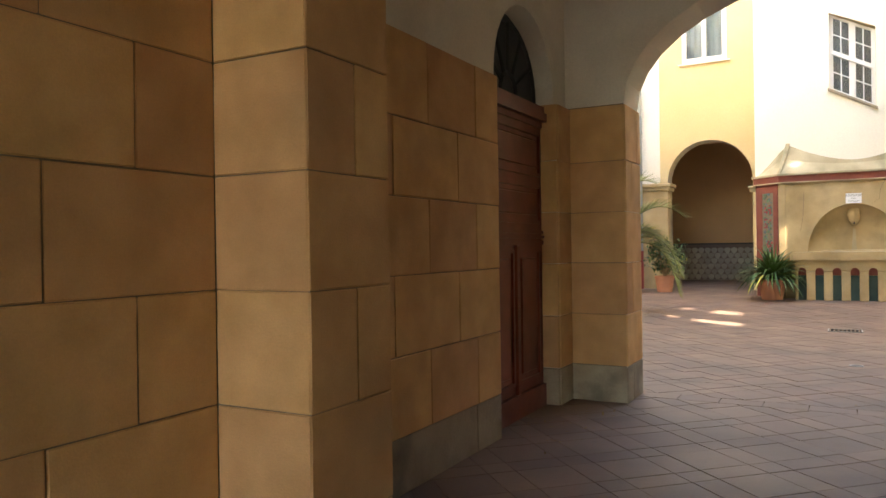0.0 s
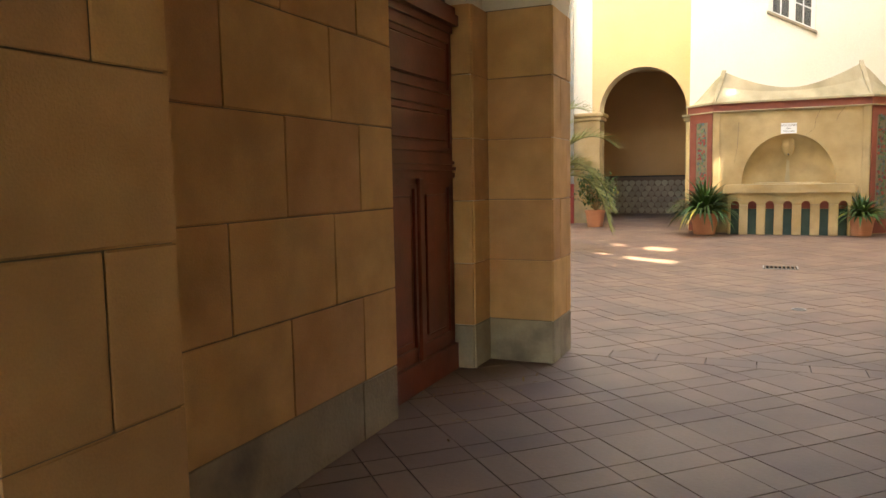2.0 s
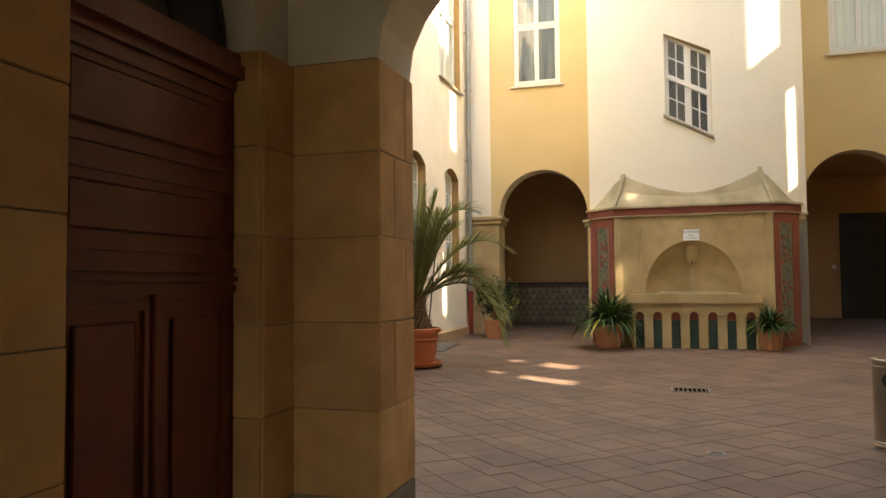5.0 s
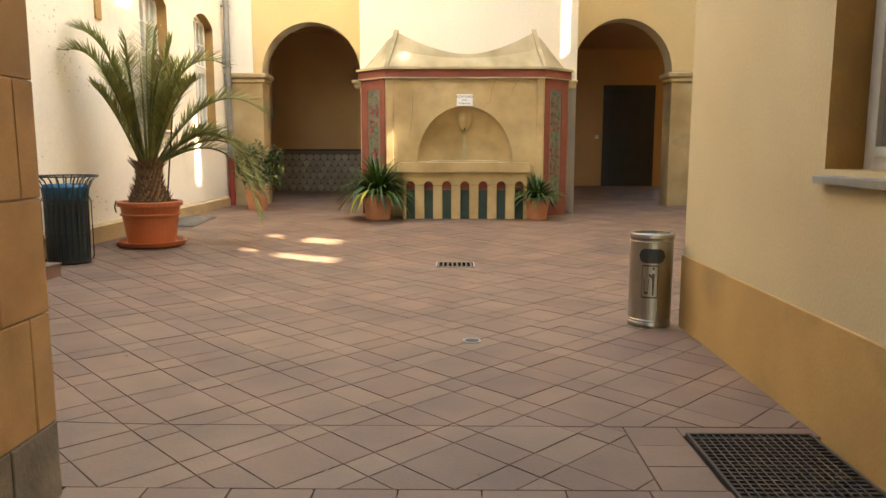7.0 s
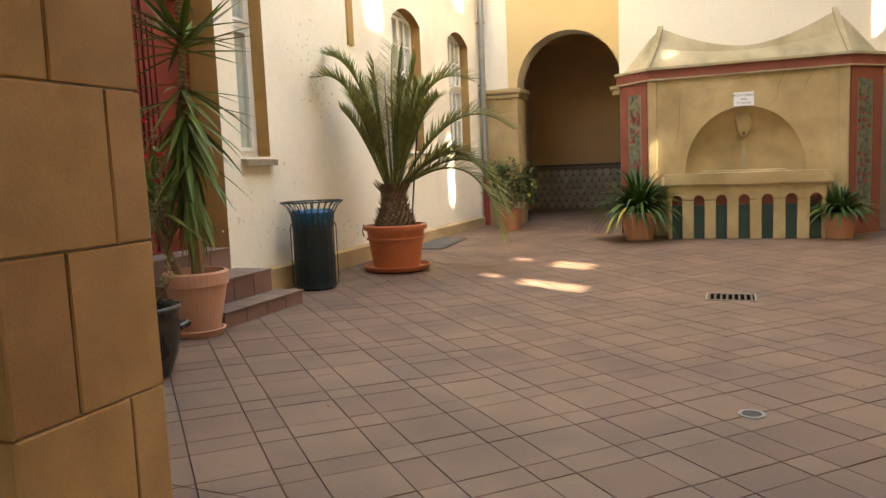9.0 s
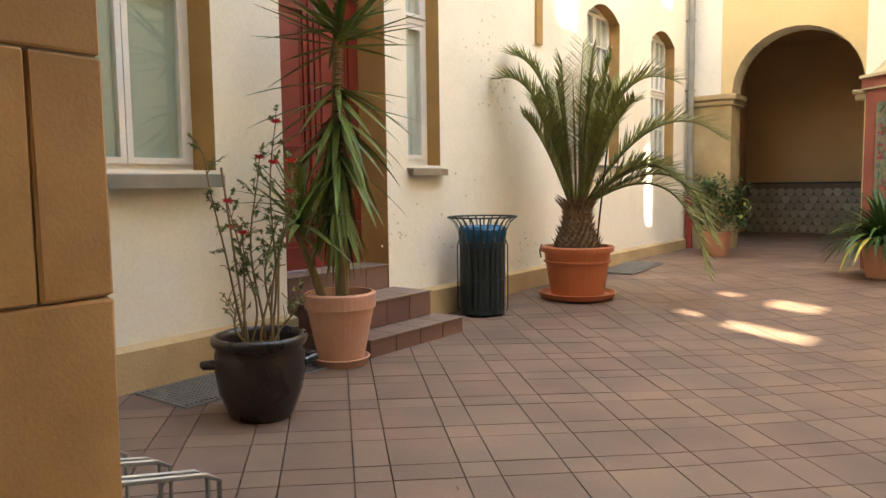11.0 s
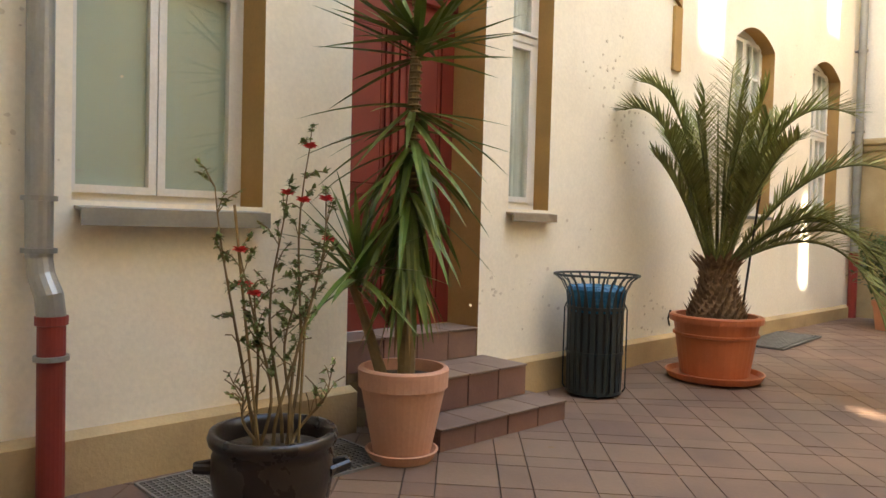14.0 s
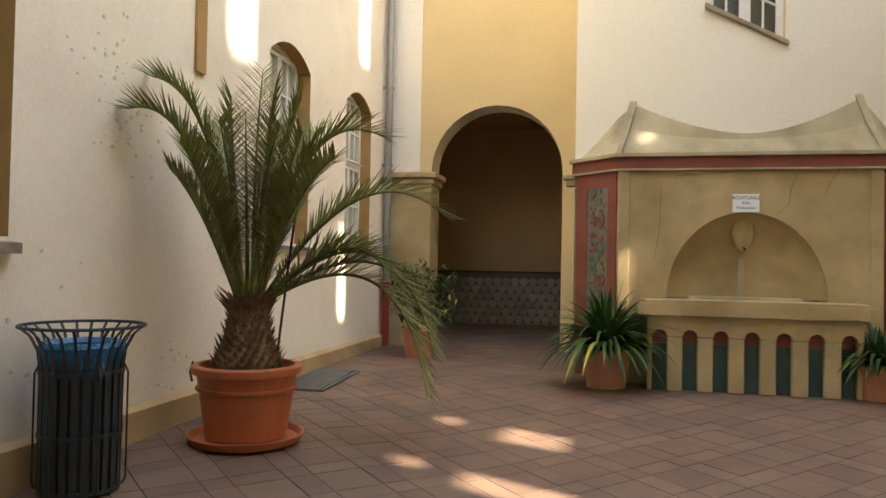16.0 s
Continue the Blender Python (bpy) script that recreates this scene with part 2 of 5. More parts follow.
def prism(bm, pts, lo, hi, axis="z"):
    """A polygon of 2D points pulled from lo to hi along an axis."""
    def at(p, h):
        return {"z": (p[0], p[1], h), "y": (p[0], h, p[1]), "x": (h, p[0], p[1])}[axis]
    a = [bm.verts.new(at(p, lo)) for p in pts]
    b = [bm.verts.new(at(p, hi)) for p in pts]
    bm.faces.new(a[::-1])
    bm.faces.new(b)
    for i in range(len(pts)):
        j = (i + 1) % len(pts)
        bm.faces.new((a[i], a[j], b[j], b[i]))
    return bm


def lathe(bm, prof, n=28, x=0.0, y=0.0, wob=0.0):
    """A profile of (radius, z) turned about the z axis."""
    rings = []
    for r, z in prof:
        if r < 1e-5:
            rings.append([bm.verts.new((x, y, z))])
        else:
            rings.append([bm.verts.new((x + r * (1 + wob * math.sin(5 * k + 9 * z)) * math.cos(2 * math.pi * k / n), y + r * (1 + wob * math.sin(5 * k + 9 * z)) * math.sin(2 * math.pi * k / n), z)) for k in range(n)])
    for a, b in zip(rings, rings[1:]):
        for k in range(n):
            j = (k + 1) % n
            if len(a) == 1 and len(b) == 1:
                continue
            if len(a) == 1:
                bm.faces.new((a[0], b[k], b[j]))
            elif len(b) == 1:
                bm.faces.new((a[k], a[j], b[0]))
            else:
                bm.faces.new((a[k], a[j], b[j], b[k]))
    return bm


def tube(bm, pts, radii, n=8):
    """A round bar along points."""
    pts = [Vector(p) for p in pts]
    if not isinstance(radii, (list, tuple)):
        radii = [radii] * len(pts)
    rings, side = [], None
    for i, p in enumerate(pts):
        d = (pts[min(i + 1, len(pts) - 1)] - pts[max(i - 1, 0)]).normalized()
        ref = Vector((0, 0, 1)) if abs(d.z) < 0.9 else Vector((1, 0, 0))
        side = d.cross(ref).normalized() if side is None else (side - d * side.dot(d)).normalized()
        up = side.cross(d)
        rings.append([bm.verts.new(p + (side * math.cos(2 * math.pi * k / n) + up * math.sin(2 * math.pi * k / n)) * radii[i]) for k in range(n)])
    for a, b in zip(rings, rings[1:]):
        for k in range(n):
            bm.faces.new((a[k], a[(k + 1) % n], b[(k + 1) % n], b[k]))
    bm.faces.new(rings[0][::-1])
    bm.faces.new(rings[-1])
    return bm


def blade(bm, base, out, length, width, droop, seg=5, fold=0.25, start=0.6):
    """A long leaf: it leaves base along out and bends down by droop."""
    p, d = Vector(base), Vector(out).normalized()
    side = d.cross(Vector((0, 0, 1)))
    side = side.normalized() if side.length > 1e-3 else Vector((1, 0, 0))
    rows = []
    for i in range(seg + 1):
        f = i / seg
        w = width * (start + (1 - start) * min(1, f * 4)) * (1 - f ** 2.2) * 0.5
        nrm = side.cross(d)
        if i == seg:
            rows.append([bm.verts.new(p)])
        else:
            rows.append([bm.verts.new(p - side * w + nrm * w * fold), bm.verts.new(p), bm.verts.new(p + side * w + nrm * w * fold)])
        p = p + d * length / seg
        d = (d + Vector((0, 0, -droop / seg))).normalized()
    for a, b in zip(rows, rows[1:]):
        if len(b) == 3:
            bm.faces.new((a[0], a[1], b[1], b[0]))
            bm.faces.new((a[1], a[2], b[2], b[1]))
        else:
            bm.faces.new((a[0], a[1], b[0]))
            bm.faces.new((a[1], a[2], b[0]))


def arch_z(o, u):
    a, b, zb, zt, rise = o[:5]
    f = max(-1.0, min(1.0, (2 * u - a - b) / (b - a)))
    return zt + (rise * math.sqrt(max(0, 1 - f * f)) if len(o) < 6 else rise * (1 - f * f))


def wall(name, u0, u1, z0, z1, thick, openings, material, reveal, m, label, back=True):
    """A wall along local x, its face at y = 0 and its back at y = thick, with openings (u0, u1, bottom, top, rise of the arch)."""
    bm = bmesh.new()
    us = {u0, u1}
    for o in openings:
        n = 18 if o[4] else 1
        us |= {round(o[0] + (o[1] - o[0]) * (0.5 - 0.5 * math.cos(math.pi * k / n)), 5) for k in range(n + 1)}
    us = sorted(us)

    def quad(p, i=0):
        f = bm.faces.new([bm.verts.new(q) for q in p])
        f.material_index = i
    for a, b in zip(us, us[1:]):
        mid = (a + b) / 2
        spans, lo = [], (z0, z0)
        for o in sorted((o for o in openings if o[0] < mid < o[1]), key=lambda o: o[2]):
            if o[2] > lo[0]:
                spans.append((lo, (o[2], o[2])))
            lo = (arch_z(o, a), arch_z(o, b))
        spans.append((lo, (z1, z1)))
        for (la, lb), (ha, hb) in spans:
            for y in (0, thick) if back else (0,):
                quad([(a, y, la), (b, y, lb), (b, y, hb), (a, y, ha)])
    for o in openings:
        n = 18 if o[4] else 1
        ring = [(o[0], o[2])] + [(u, arch_z(o, u)) for u in (o[0] + (o[1] - o[0]) * (0.5 - 0.5 * math.cos(math.pi * k / n)) for k in range(n + 1))] + [(o[1], o[2])]
        for (ua, za), (ub, zb) in zip(ring, ring[1:] + ring[:1]):
            if abs(za - zb) + abs(ua - ub) > 1e-6 and not (za <= z0 + 1e-6 and zb <= z0 + 1e-6):
                quad([(ua, 0, za), (ub, 0, zb), (ub, thick, zb), (ua, thick, za)], 1)
    quad([(u0, 0, z1), (u1, 0, z1), (u1, thick, z1), (u0, thick, z1)])
    quad([(u0, 0, z0), (u0, thick, z0), (u0, thick, z1), (u0, 0, z1)])
    quad([(u1, 0, z0), (u1, thick, z0), (u1, thick, z1), (u1, 0, z1)])
    bmesh.ops.remove_doubles(bm, verts=bm.verts, dist=1e-4)
    ob = new(name, mesh_of(name, bm, [material, reveal]))
    ob.matrix_world = m
    return tagged(ob, label, "wall", kind="structure")


LEFT = pose(-3.745, 0, 0, 0, 0, 90)     # local x runs along world y, local -y faces the courtyard


def floor_z(x, y):
    """The courtyard's paving rises slightly towards its edges."""
    side = (0.07 + 0.05 * max(0.0, min(1.0, (y - 11.9) / 0.8))) * max(0.0, min(1.0, (-1.0 - x) / 2.0)) * max(0.0, min(1.0, (y - 6.9) / 1.2))
    back = 0.16 * max(0.0, min(1.0, (y - 12.2) / 3.3))
    return max(side, back)


# ---- structure ----
bm = bmesh.new()
for i in range(40):
    for j in range(52):
        xa, ya = -8 + i * 0.5, -14 + j * 0.8
        bm.faces.new([bm.verts.new((x, y, floor_z(x, y) - 0.022)) for x, y in ((xa, ya), (xa + 0.5, ya), (xa + 0.5, ya + 0.8), (xa, ya + 0.8))])
bmesh.ops.remove_doubles(bm, verts=bm.verts, dist=1e-4)
floor = single("floor", bm, GROUND, "dark mortar bed under brown clay paving tiles", "floor", "structure")
bm = bmesh.new()
for a in ((-400, -400, 400, -14.002), (-400, 27.602, 400, 400), (-400, -14, -8.002, 27.6), (12.002, -14, 400, 27.6)):
    bm.faces.new([bm.verts.new((x, y, -0.022)) for x, y in ((a[0], a[1]), (a[2], a[1]), (a[2], a[3]), (a[0], a[3]))])
single("ground", bm, mat("asphalt", (0.06, 0.058, 0.055), None, 0.9, 3, 0.2), "dark grey asphalt ground around the buildings", "ground", "structure")

# passage
RY = 6.548
wall_w = wall("wall_passage_west", -8.0, RY, -0.1, 3.35, 0.5, [(5.25, 6.28, -0.1, 2.22, 0.53)], PASS, PASS, pose(-1.47, 0, 0, 0, 0, 90), "sandstone-clad passage wall with cream plaster above")
wall_arch = wall("wall_arch", -6.0, 2.6, -0.1, 13.0, 0.41, [(-1.025, 1.88, -0.1, 2.2, 0.84)], PASS, PASS, pose(0, RY, 0), "thick plastered wall with a wide basket arch to the courtyard")
wall("wall_passage_east", -RY, 8.0, -0.1, 3.35, 0.5, [], PASS, PASS, pose(2.3, 0, 0, 0, 0, -90), "plain plastered wall of the passage")
single("ceiling", bx(-1.5, -8, 3.35, 2.4, RY, 3.6), PASS, "plain plastered passage ceiling", "ceiling", "structure")

# courtyard walls
wl = wall("wall_west", 7.0, 18.05, -0.1, 9.6, 0.5, [
    (8.27, 9.175, 1.31, 3.25, 0.12, 1), (9.72, 10.79, 0.0, 3.1, 0.14, 1), (11.06, 11.50, 1.37, 3.3, 0.10, 1),
    (14.42, 15.36, 1.45, 3.2, 0.17, 1), (16.46, 17.40, 1.45, 3.2, 0.17, 1),
    (8.0, 9.3, 5.0, 7.2, 0), (10.6, 11.9, 5.0, 7.2, 0), (13.2, 14.5, 5.0, 7.2, 0), (16.2, 17.6, 5.0, 7.2, 0)], CREAM, OCHRE, LEFT, "cream plastered facade with ochre window reveals")
wall("wall_north", -3.745, 5.0, -0.1, 9.6, 0.45, [(-3.08, -1.31, -0.1, 2.53, 0.9), (2.5, 4.29, -0.1, 2.55, 0.94), (-2.74, -1.80, 5.16, 7.7, 0), (3.03, 4.0, 5.25, 7.7, 0)], YELLOW, mat("arch_reveal_paint", (0.62, 0.52, 0.36), None, 0.9, 2, 0.1), pose(0, 18.05, 0), "yellow plastered facade with two round arches")
wall("wall_east_near", -9.45, -7.0, -0.1, 13.0, 0.5, [(-7.68, -7.05, 1.11, 2.7, 0)], BEIGE, OCHRE, pose(1.9, 0, 0, 0, 0, -90), "beige plastered wall with an ochre base and a window")
# Out of view; 13 m high to hold direct sun off the west facade.
wall("wall_east_return", 2.4, 5.5, -0.1, 13.0, 0.5, [], BEIGE, OCHRE, pose(0, 8.95, 0), "unseen beige return wall, raised to block the sun")
# Unseen wall added with gaps that throw sun patches on floor, facade and fountain.
SUN_GAPS = [(-10.03, -9.71, 4.8, 5.4, 0), (-10.0, -9.82, 5.62, 5.8, 0), (-11.14, -10.78, 4.95, 5.35, 0), (-11.14, -10.94, 5.62, 5.8, 0),
          (-10.55, -10.12, 10.1, 12.0, 0), (-13.75, -13.32, 10.9, 12.4, 0), (-12.95, -12.74, 7.75, 8.8, 0), (-14.8, -14.45, 7.4, 9.4, 0), (-14.98, -14.86, 5.0, 6.6, 0), (-13.45, -13.385, 5.4, 6.0, 0), (-13.65, -13.58, 6.86, 7.04, 0)]
wall("wall_east", -18.05, -9.45, -0.1, 13.0, 0.06, SUN_GAPS, YELLOW, OCHRE, pose(5.0, 0, 0, 0, 0, -90), "unseen yellow side wall with gaps added to shape the sun patches")

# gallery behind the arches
# The side opening is added, hidden by the pier, to brighten the gallery.
wall("wall_gallery_west", 18.5, 25.6, -0.1, 3.9, 0.2, [(19.2, 20.3, 1.6, 2.9, 0)], GALLERY, GALLERY, pose(-3.98, 0, 0, 0, 0, 90), "brown plastered gallery side wall with an unseen opening added for daylight")
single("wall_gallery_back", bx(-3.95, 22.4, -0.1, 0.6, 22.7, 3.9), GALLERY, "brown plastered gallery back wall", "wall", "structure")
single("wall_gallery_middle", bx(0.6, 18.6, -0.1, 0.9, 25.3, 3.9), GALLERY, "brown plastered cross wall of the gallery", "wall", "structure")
# The opening at the far right is added to let sky light in.
wall("wall_gallery_far", 0.9, 8.0, -0.1, 3.9, 0.3, [(6.9, 7.9, 1.2, 3.2, 0)], GALLERY, GALLERY, pose(0, 25.3, 0), "brown plastered wall with a dark door and an added daylight opening")
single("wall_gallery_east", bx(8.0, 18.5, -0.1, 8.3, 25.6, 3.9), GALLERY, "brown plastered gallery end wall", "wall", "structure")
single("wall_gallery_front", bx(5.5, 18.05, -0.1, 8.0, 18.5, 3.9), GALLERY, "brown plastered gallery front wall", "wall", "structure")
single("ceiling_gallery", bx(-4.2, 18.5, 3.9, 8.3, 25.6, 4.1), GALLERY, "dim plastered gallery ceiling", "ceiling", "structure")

# round stair tower with the slanting window
K = 0.862                                 # size of the tower and fountain
TC, TR = (0.598, 19.42), 3.62
WIN = (0.184, 0.891)


def tower_y(x):
    return TC[1] - math.sqrt(TR * TR - (x - TC[0]) ** 2)


def slant(x):
    f = (x - WIN[0]) / (WIN[1] - WIN[0])
    return 3.862 - 0.38 * f, 5.198 - 0.345 * f


xs = sorted({round(-1.083 + 3.362 * k / 36, 4) for k in range(37)} | set(WIN))
bm = bmesh.new()


def tq(p, i=0):
    f = bm.faces.new([bm.verts.new(q) for q in p])
    f.material_index = i


for xa, xb in zip(xs, xs[1:]):
    ya, yb = tower_y(xa), tower_y(xb)
    inside = WIN[0] <= (xa + xb) / 2 <= WIN[1]
    bands = [((2.2, 2.2), (9.8, 9.8))]
    if inside:
        (la, ha), (lb, hb) = slant(xa), slant(xb)
        bands = [((2.2, 2.2), (la, lb)), ((ha, hb), (9.8, 9.8))]
        for za, zb in ((la, lb), (ha, hb)):
            tq([(xa, ya, za), (xb, yb, zb), (xb, yb + 0.3, zb), (xa, ya + 0.3, za)], 1)
    for (la, lb), (ha, hb) in bands:
        tq([(xa, ya, la), (xb, yb, lb), (xb, yb, hb), (xa, ya, ha)])
for x in WIN:
    lo, hi = slant(x)
    tq([(x, tower_y(x), lo), (x, tower_y(x) + 0.3, lo), (x, tower_y(x) + 0.3, hi), (x, tower_y(x), hi)], 1)
for x in (xs[0], xs[-1]):
    tq([(x, tower_y(x) + 0.02, 0), (x, 18.05, 0), (x, 18.05, 9.8), (x, tower_y(x) + 0.02, 9.8)])
bmesh.ops.remove_doubles(bm, verts=bm.verts, dist=1e-4)
single("wall_stair_tower", bm, [WHITE, YELLOW], "rounded white plastered stair tower", "wall", "structure")

# pale strip of facade beside the downpipe, with its stone pier and capital
single("trim_corner_strip", bx(-3.745, 18.035, 2.53, -3.24, 18.05, 9.6), WHITE, "white plastered corner strip above the stone pier", "trim", "structure")
pier = thing("stone_pier", "sandstone arch pier with a moulded capital", "pier", pose(-3.4, 18.05, 0))
part("shaft", box(bmesh.new(), -0.345, -0.03, 0.0, 0.328, 0.47, 2.36, 0.01), STONE_F, pier)
part("capital", box(box(bmesh.new(), -0.345, -0.09, 2.44, 0.41, 0.53, 2.53, 0.02), -0.345, -0.06, 2.36, 0.37, 0.5, 2.438, 0.015), STONE_F, pier)
pier2 = thing("stone_pier", "sandstone arch pier with a moulded capital", "pier", pose(4.65, 18.05, 0))
part("shaft", box(bmesh.new(), -0.368, -0.03, 0.0, 0.345, 0.47, 2.38, 0.01), STONE_F, pier2)
part("capital", box(box(bmesh.new(), -0.45, -0.09, 2.46, 0.345, 0.53, 2.55, 0.02), -0.40, -0.06, 2.38, 0.345, 0.5, 2.458, 0.015), STONE_F, pier2)


# ---- windows ----
def window(name, label, m, w, h, rise=0.0, transom=0.0, cols=2, bars=(0, 0), behind=CURTAIN, sill=None, sill_mat=ZINC, fw=0.055, back=0.04):
    """A casement window: local x is its width from 0, z its height, -y the outside."""
    o = tagged(new(name), label, "window", kind="structure")
    o.matrix_world = m
    op = (0, w, 0, h, rise, 1)
    bm = bmesh.new()
    box(bm, 0, 0, 0, fw, 0.07, h)
    box(bm, w - fw, 0, 0, w, 0.07, h)
    box(bm, fw, 0.001, 0, w - fw, 0.069, fw)
    n = 8
    for k in range(n):
        a, b = w * k / n, w * (k + 1) / n
        za, zb = arch_z(op, a), arch_z(op, b)
        prism(bm, [(a, za - fw), (b, zb - fw), (b, zb), (a, za)], 0.002, 0.068, "y")
    part("window_frame", bm, FRAME, o)
    zs = [(fw, h - fw * 0.2)] if not transom else [(fw, transom - fw / 2), (transom + fw / 2, h - fw * 0.2)]
    if transom:
        part("transom", box(box(bmesh.new(), fw, -0.02, transom - fw / 2, w - fw, 0.06, transom + fw / 2, 0.008), fw * 0.6, -0.035, transom + fw * 0.5, w - fw * 0.6, 0.05, transom + fw * 0.75, 0.005), FRAME, o)
    cw = (w - 2 * fw) / cols
    for zi, (za, zb) in enumerate(zs):
        for c in range(cols):
            a, b = fw + c * cw + 0.003, fw + (c + 1) * cw - 0.003
            top = zb + (rise * 0.55 if zi == len(zs) - 1 else 0)
            sm = bmesh.new()
            s = 0.038
            box(sm, a, -0.012, za, a + s, 0.045, top)
            box(sm, b - s, -0.012, za, b, 0.045, top)
            box(sm, a + s, -0.011, za, b - s, 0.044, za + s)
            box(sm, a + s, -0.011, top - s, b - s, 0.044, top)
            for k in range(1, bars[0] + 1):
                xx = a + s + (b - a - 2 * s) * k / (bars[0] + 1)
                box(sm, xx - 0.011, -0.005, za + s, xx + 0.011, 0.03, top - s)
            nb = bars[1] if zi else max(bars[1], 0)
            for k in range(1, nb + 1):
                zz = za + s + (top - za - 2 * s) * k / (nb + 1)
                box(sm, a + s, -0.004, zz - 0.011, b - s, 0.029, zz + 0.011)
            ca = part("casement", sm, FRAME, o)
            g = part("pane", bx(a + s, 0.012, za + s, b - s, 0.016, top - s), GLASS, ca)
            g.visible_shadow = False
    cb = bmesh.new()
    nn = 24
    for k in range(nn):
        xa, xb = w * k / nn, w * (k + 1) / nn
        ya, yb = (back + (0.0 if behind is BLIND else 0.008) * math.sin(k * 1.9) for k in (k, k + 1))
        cb.faces.new([cb.verts.new(p) for p in ((xa, ya, 0), (xb, yb, 0), (xb, yb, h + rise), (xa, ya, h + rise))])
    part("curtain", cb, behind, o)
    # Flat sheet whose dark colour is the shade of the room.
    part("room_shade_sheet", bx(-0.02, back + 0.25, -0.02, w + 0.02, back + 0.27, h + rise + 0.05), ROOM_SHADE, o)
    if sill:
        dep, hang, front = sill
        part("window_sill", prism(bmesh.new(), [(-front, -0.03), (0.02, 0.0), (0.02, -0.012), (-front + 0.012, -0.045), (-front + 0.012, -0.03 - hang), (-front, -0.03 - hang)], -dep, w + dep, "x"), sill_mat, o)
    return o


def left_window(name, label, y0, w, z0, h, depth, **k):
    return window(name, label, LEFT @ pose(y0, depth, z0), w, h, **k)


left_window("window_1", "white two-leaf casement window with frosted pale green panes", 8.27, 0.905, 1.31, 1.94, 0.23, rise=0.12, transom=1.12, behind=BLIND, sill=(-0.01, 0.075, 0.33), back=0.032, fw=0.04)
left_window("window_2", "narrow white window with a slate sill", 11.06, 0.44, 1.37, 1.93, 0.14, rise=0.10, transom=1.22, cols=1, behind=CURTAIN, sill=(0.02, 0.055, 0.21), sill_mat=STONE_GREY)
left_window("window_3", "arched white window with glazing bars", 14.42, 0.94, 1.45, 1.75, 0.14, rise=0.17, transom=1.05, bars=(1, 1), behind=CURTAIN, sill=(0.02, 0.03, 0.19))
left_window("window_4", "arched white window with glazing bars", 16.46, 0.94, 1.45, 1.75, 0.14, rise=0.17, transom=1.05, bars=(1, 1), behind=CURTAIN, sill=(0.02, 0.03, 0.19))
for i, (ya, w) in enumerate(((8.0, 1.3), (10.6, 1.3), (13.2, 1.3), (16.2, 1.4))):
    left_window("window_%d" % (5 + i), "white upper-storey casement window with a stone sill", ya, w, 5.0, 2.2, 0.12, transom=1.4, sill=(0.04, 0.04, 0.18), sill_mat=STONE_GREY)
window("window_9", "white casement window with a dark room behind", pose(-2.74, 18.08, 5.16), 0.94, 2.54, transom=1.2, bars=(0, 0), behind=mat("grey_net_curtain", (0.26, 0.27, 0.27), (0.21, 0.22, 0.22), 0.9, 5, 0.05), sill=(0.07, 0.02, 0.09), sill_mat=FRAME, back=0.2)
window("window_10", "white casement window with sheer curtains", pose(3.03, 18.08, 5.25), 0.97, 2.45, transom=1.6, behind=PAPER, sill=(0.07, 0.02, 0.09), sill_mat=FRAME)
# Its curtain sheet takes the dark room-shade colour instead of cloth.
window("window_11", "cream-painted wooden window with a metal sill", pose(2.06, 7.68, 1.11, 0, 0, -90), 0.63, 1.59, cols=1, behind=ROOM_SHADE, sill=(0.02, 0.03, 0.2))

# slanting stair window: every horizontal follows the stair
o = tagged(new("window_12"), "slanting stair window with small panes and a stone sill", "window", kind="structure")
o.matrix_world = pose(WIN[0], tower_y(0.54) + 0.10, 3.862) @ Matrix.Diagonal((K, K, K, 1))
SH = -0.44 / 0.82


def sheared(bm):
    for v in bm.verts:
        v.co.z += SH * v.co.x
    return bm


ww, wh = 0.82, 1.55
bm = bmesh.new()
for a in ((0, 0, 0, 0.05, 0.07, wh), (ww - 0.05, 0, 0, ww, 0.07, wh), (0.05, 0.001, 0, ww - 0.05, 0.069, 0.05), (0.05, 0.001, wh - 0.05, ww - 0.05, 0.069, wh), (0.05, -0.03, 0.74, ww - 0.05, 0.069, 0.83), (0.38, -0.004, 0.05, 0.45, 0.066, 0.74), (0.38, -0.004, 0.83, 0.45, 0.066, wh - 0.05)):
    box(bm, *a)
part("window_frame", sheared(bm), FRAME, o)
for xa, xb in ((0.05, 0.38), (0.45, 0.77)):
    for za, zb in ((0.05, 0.74), (0.83, 1.5)):
        bm = bmesh.new()
        xm, zm = (xa + xb) / 2, (za + zb) / 2
        box(bm, xm - 0.011, 0.01, za, xm + 0.011, 0.04, zb)
        box(bm, xa, 0.011, zm - 0.011, xb, 0.039, zm + 0.011)
        for p, q, r, s in ((xa, za, xa + 0.025, zb), (xb - 0.025, za, xb, zb)):
            box(bm, p, 0.005, q, r, 0.045, s)
        ca = part("casement", sheared(bm), FRAME, o)
        part("pane", sheared(bx(xa, 0.022, za, xb, 0.026, zb)), GLASS, ca)
part("window_sill", sheared(box(bmesh.new(), -0.03, -0.16, -0.06, ww + 0.03, 0.0, 0.0, 0.01)), STONE_GREY, o)
# Sheet coloured as the shade inside the stair.
part("room_shade_sheet", sheared(bx(-0.05, 0.2, -0.1, ww + 0.05, 0.22, wh + 0.1)), ROOM_SHADE, o)

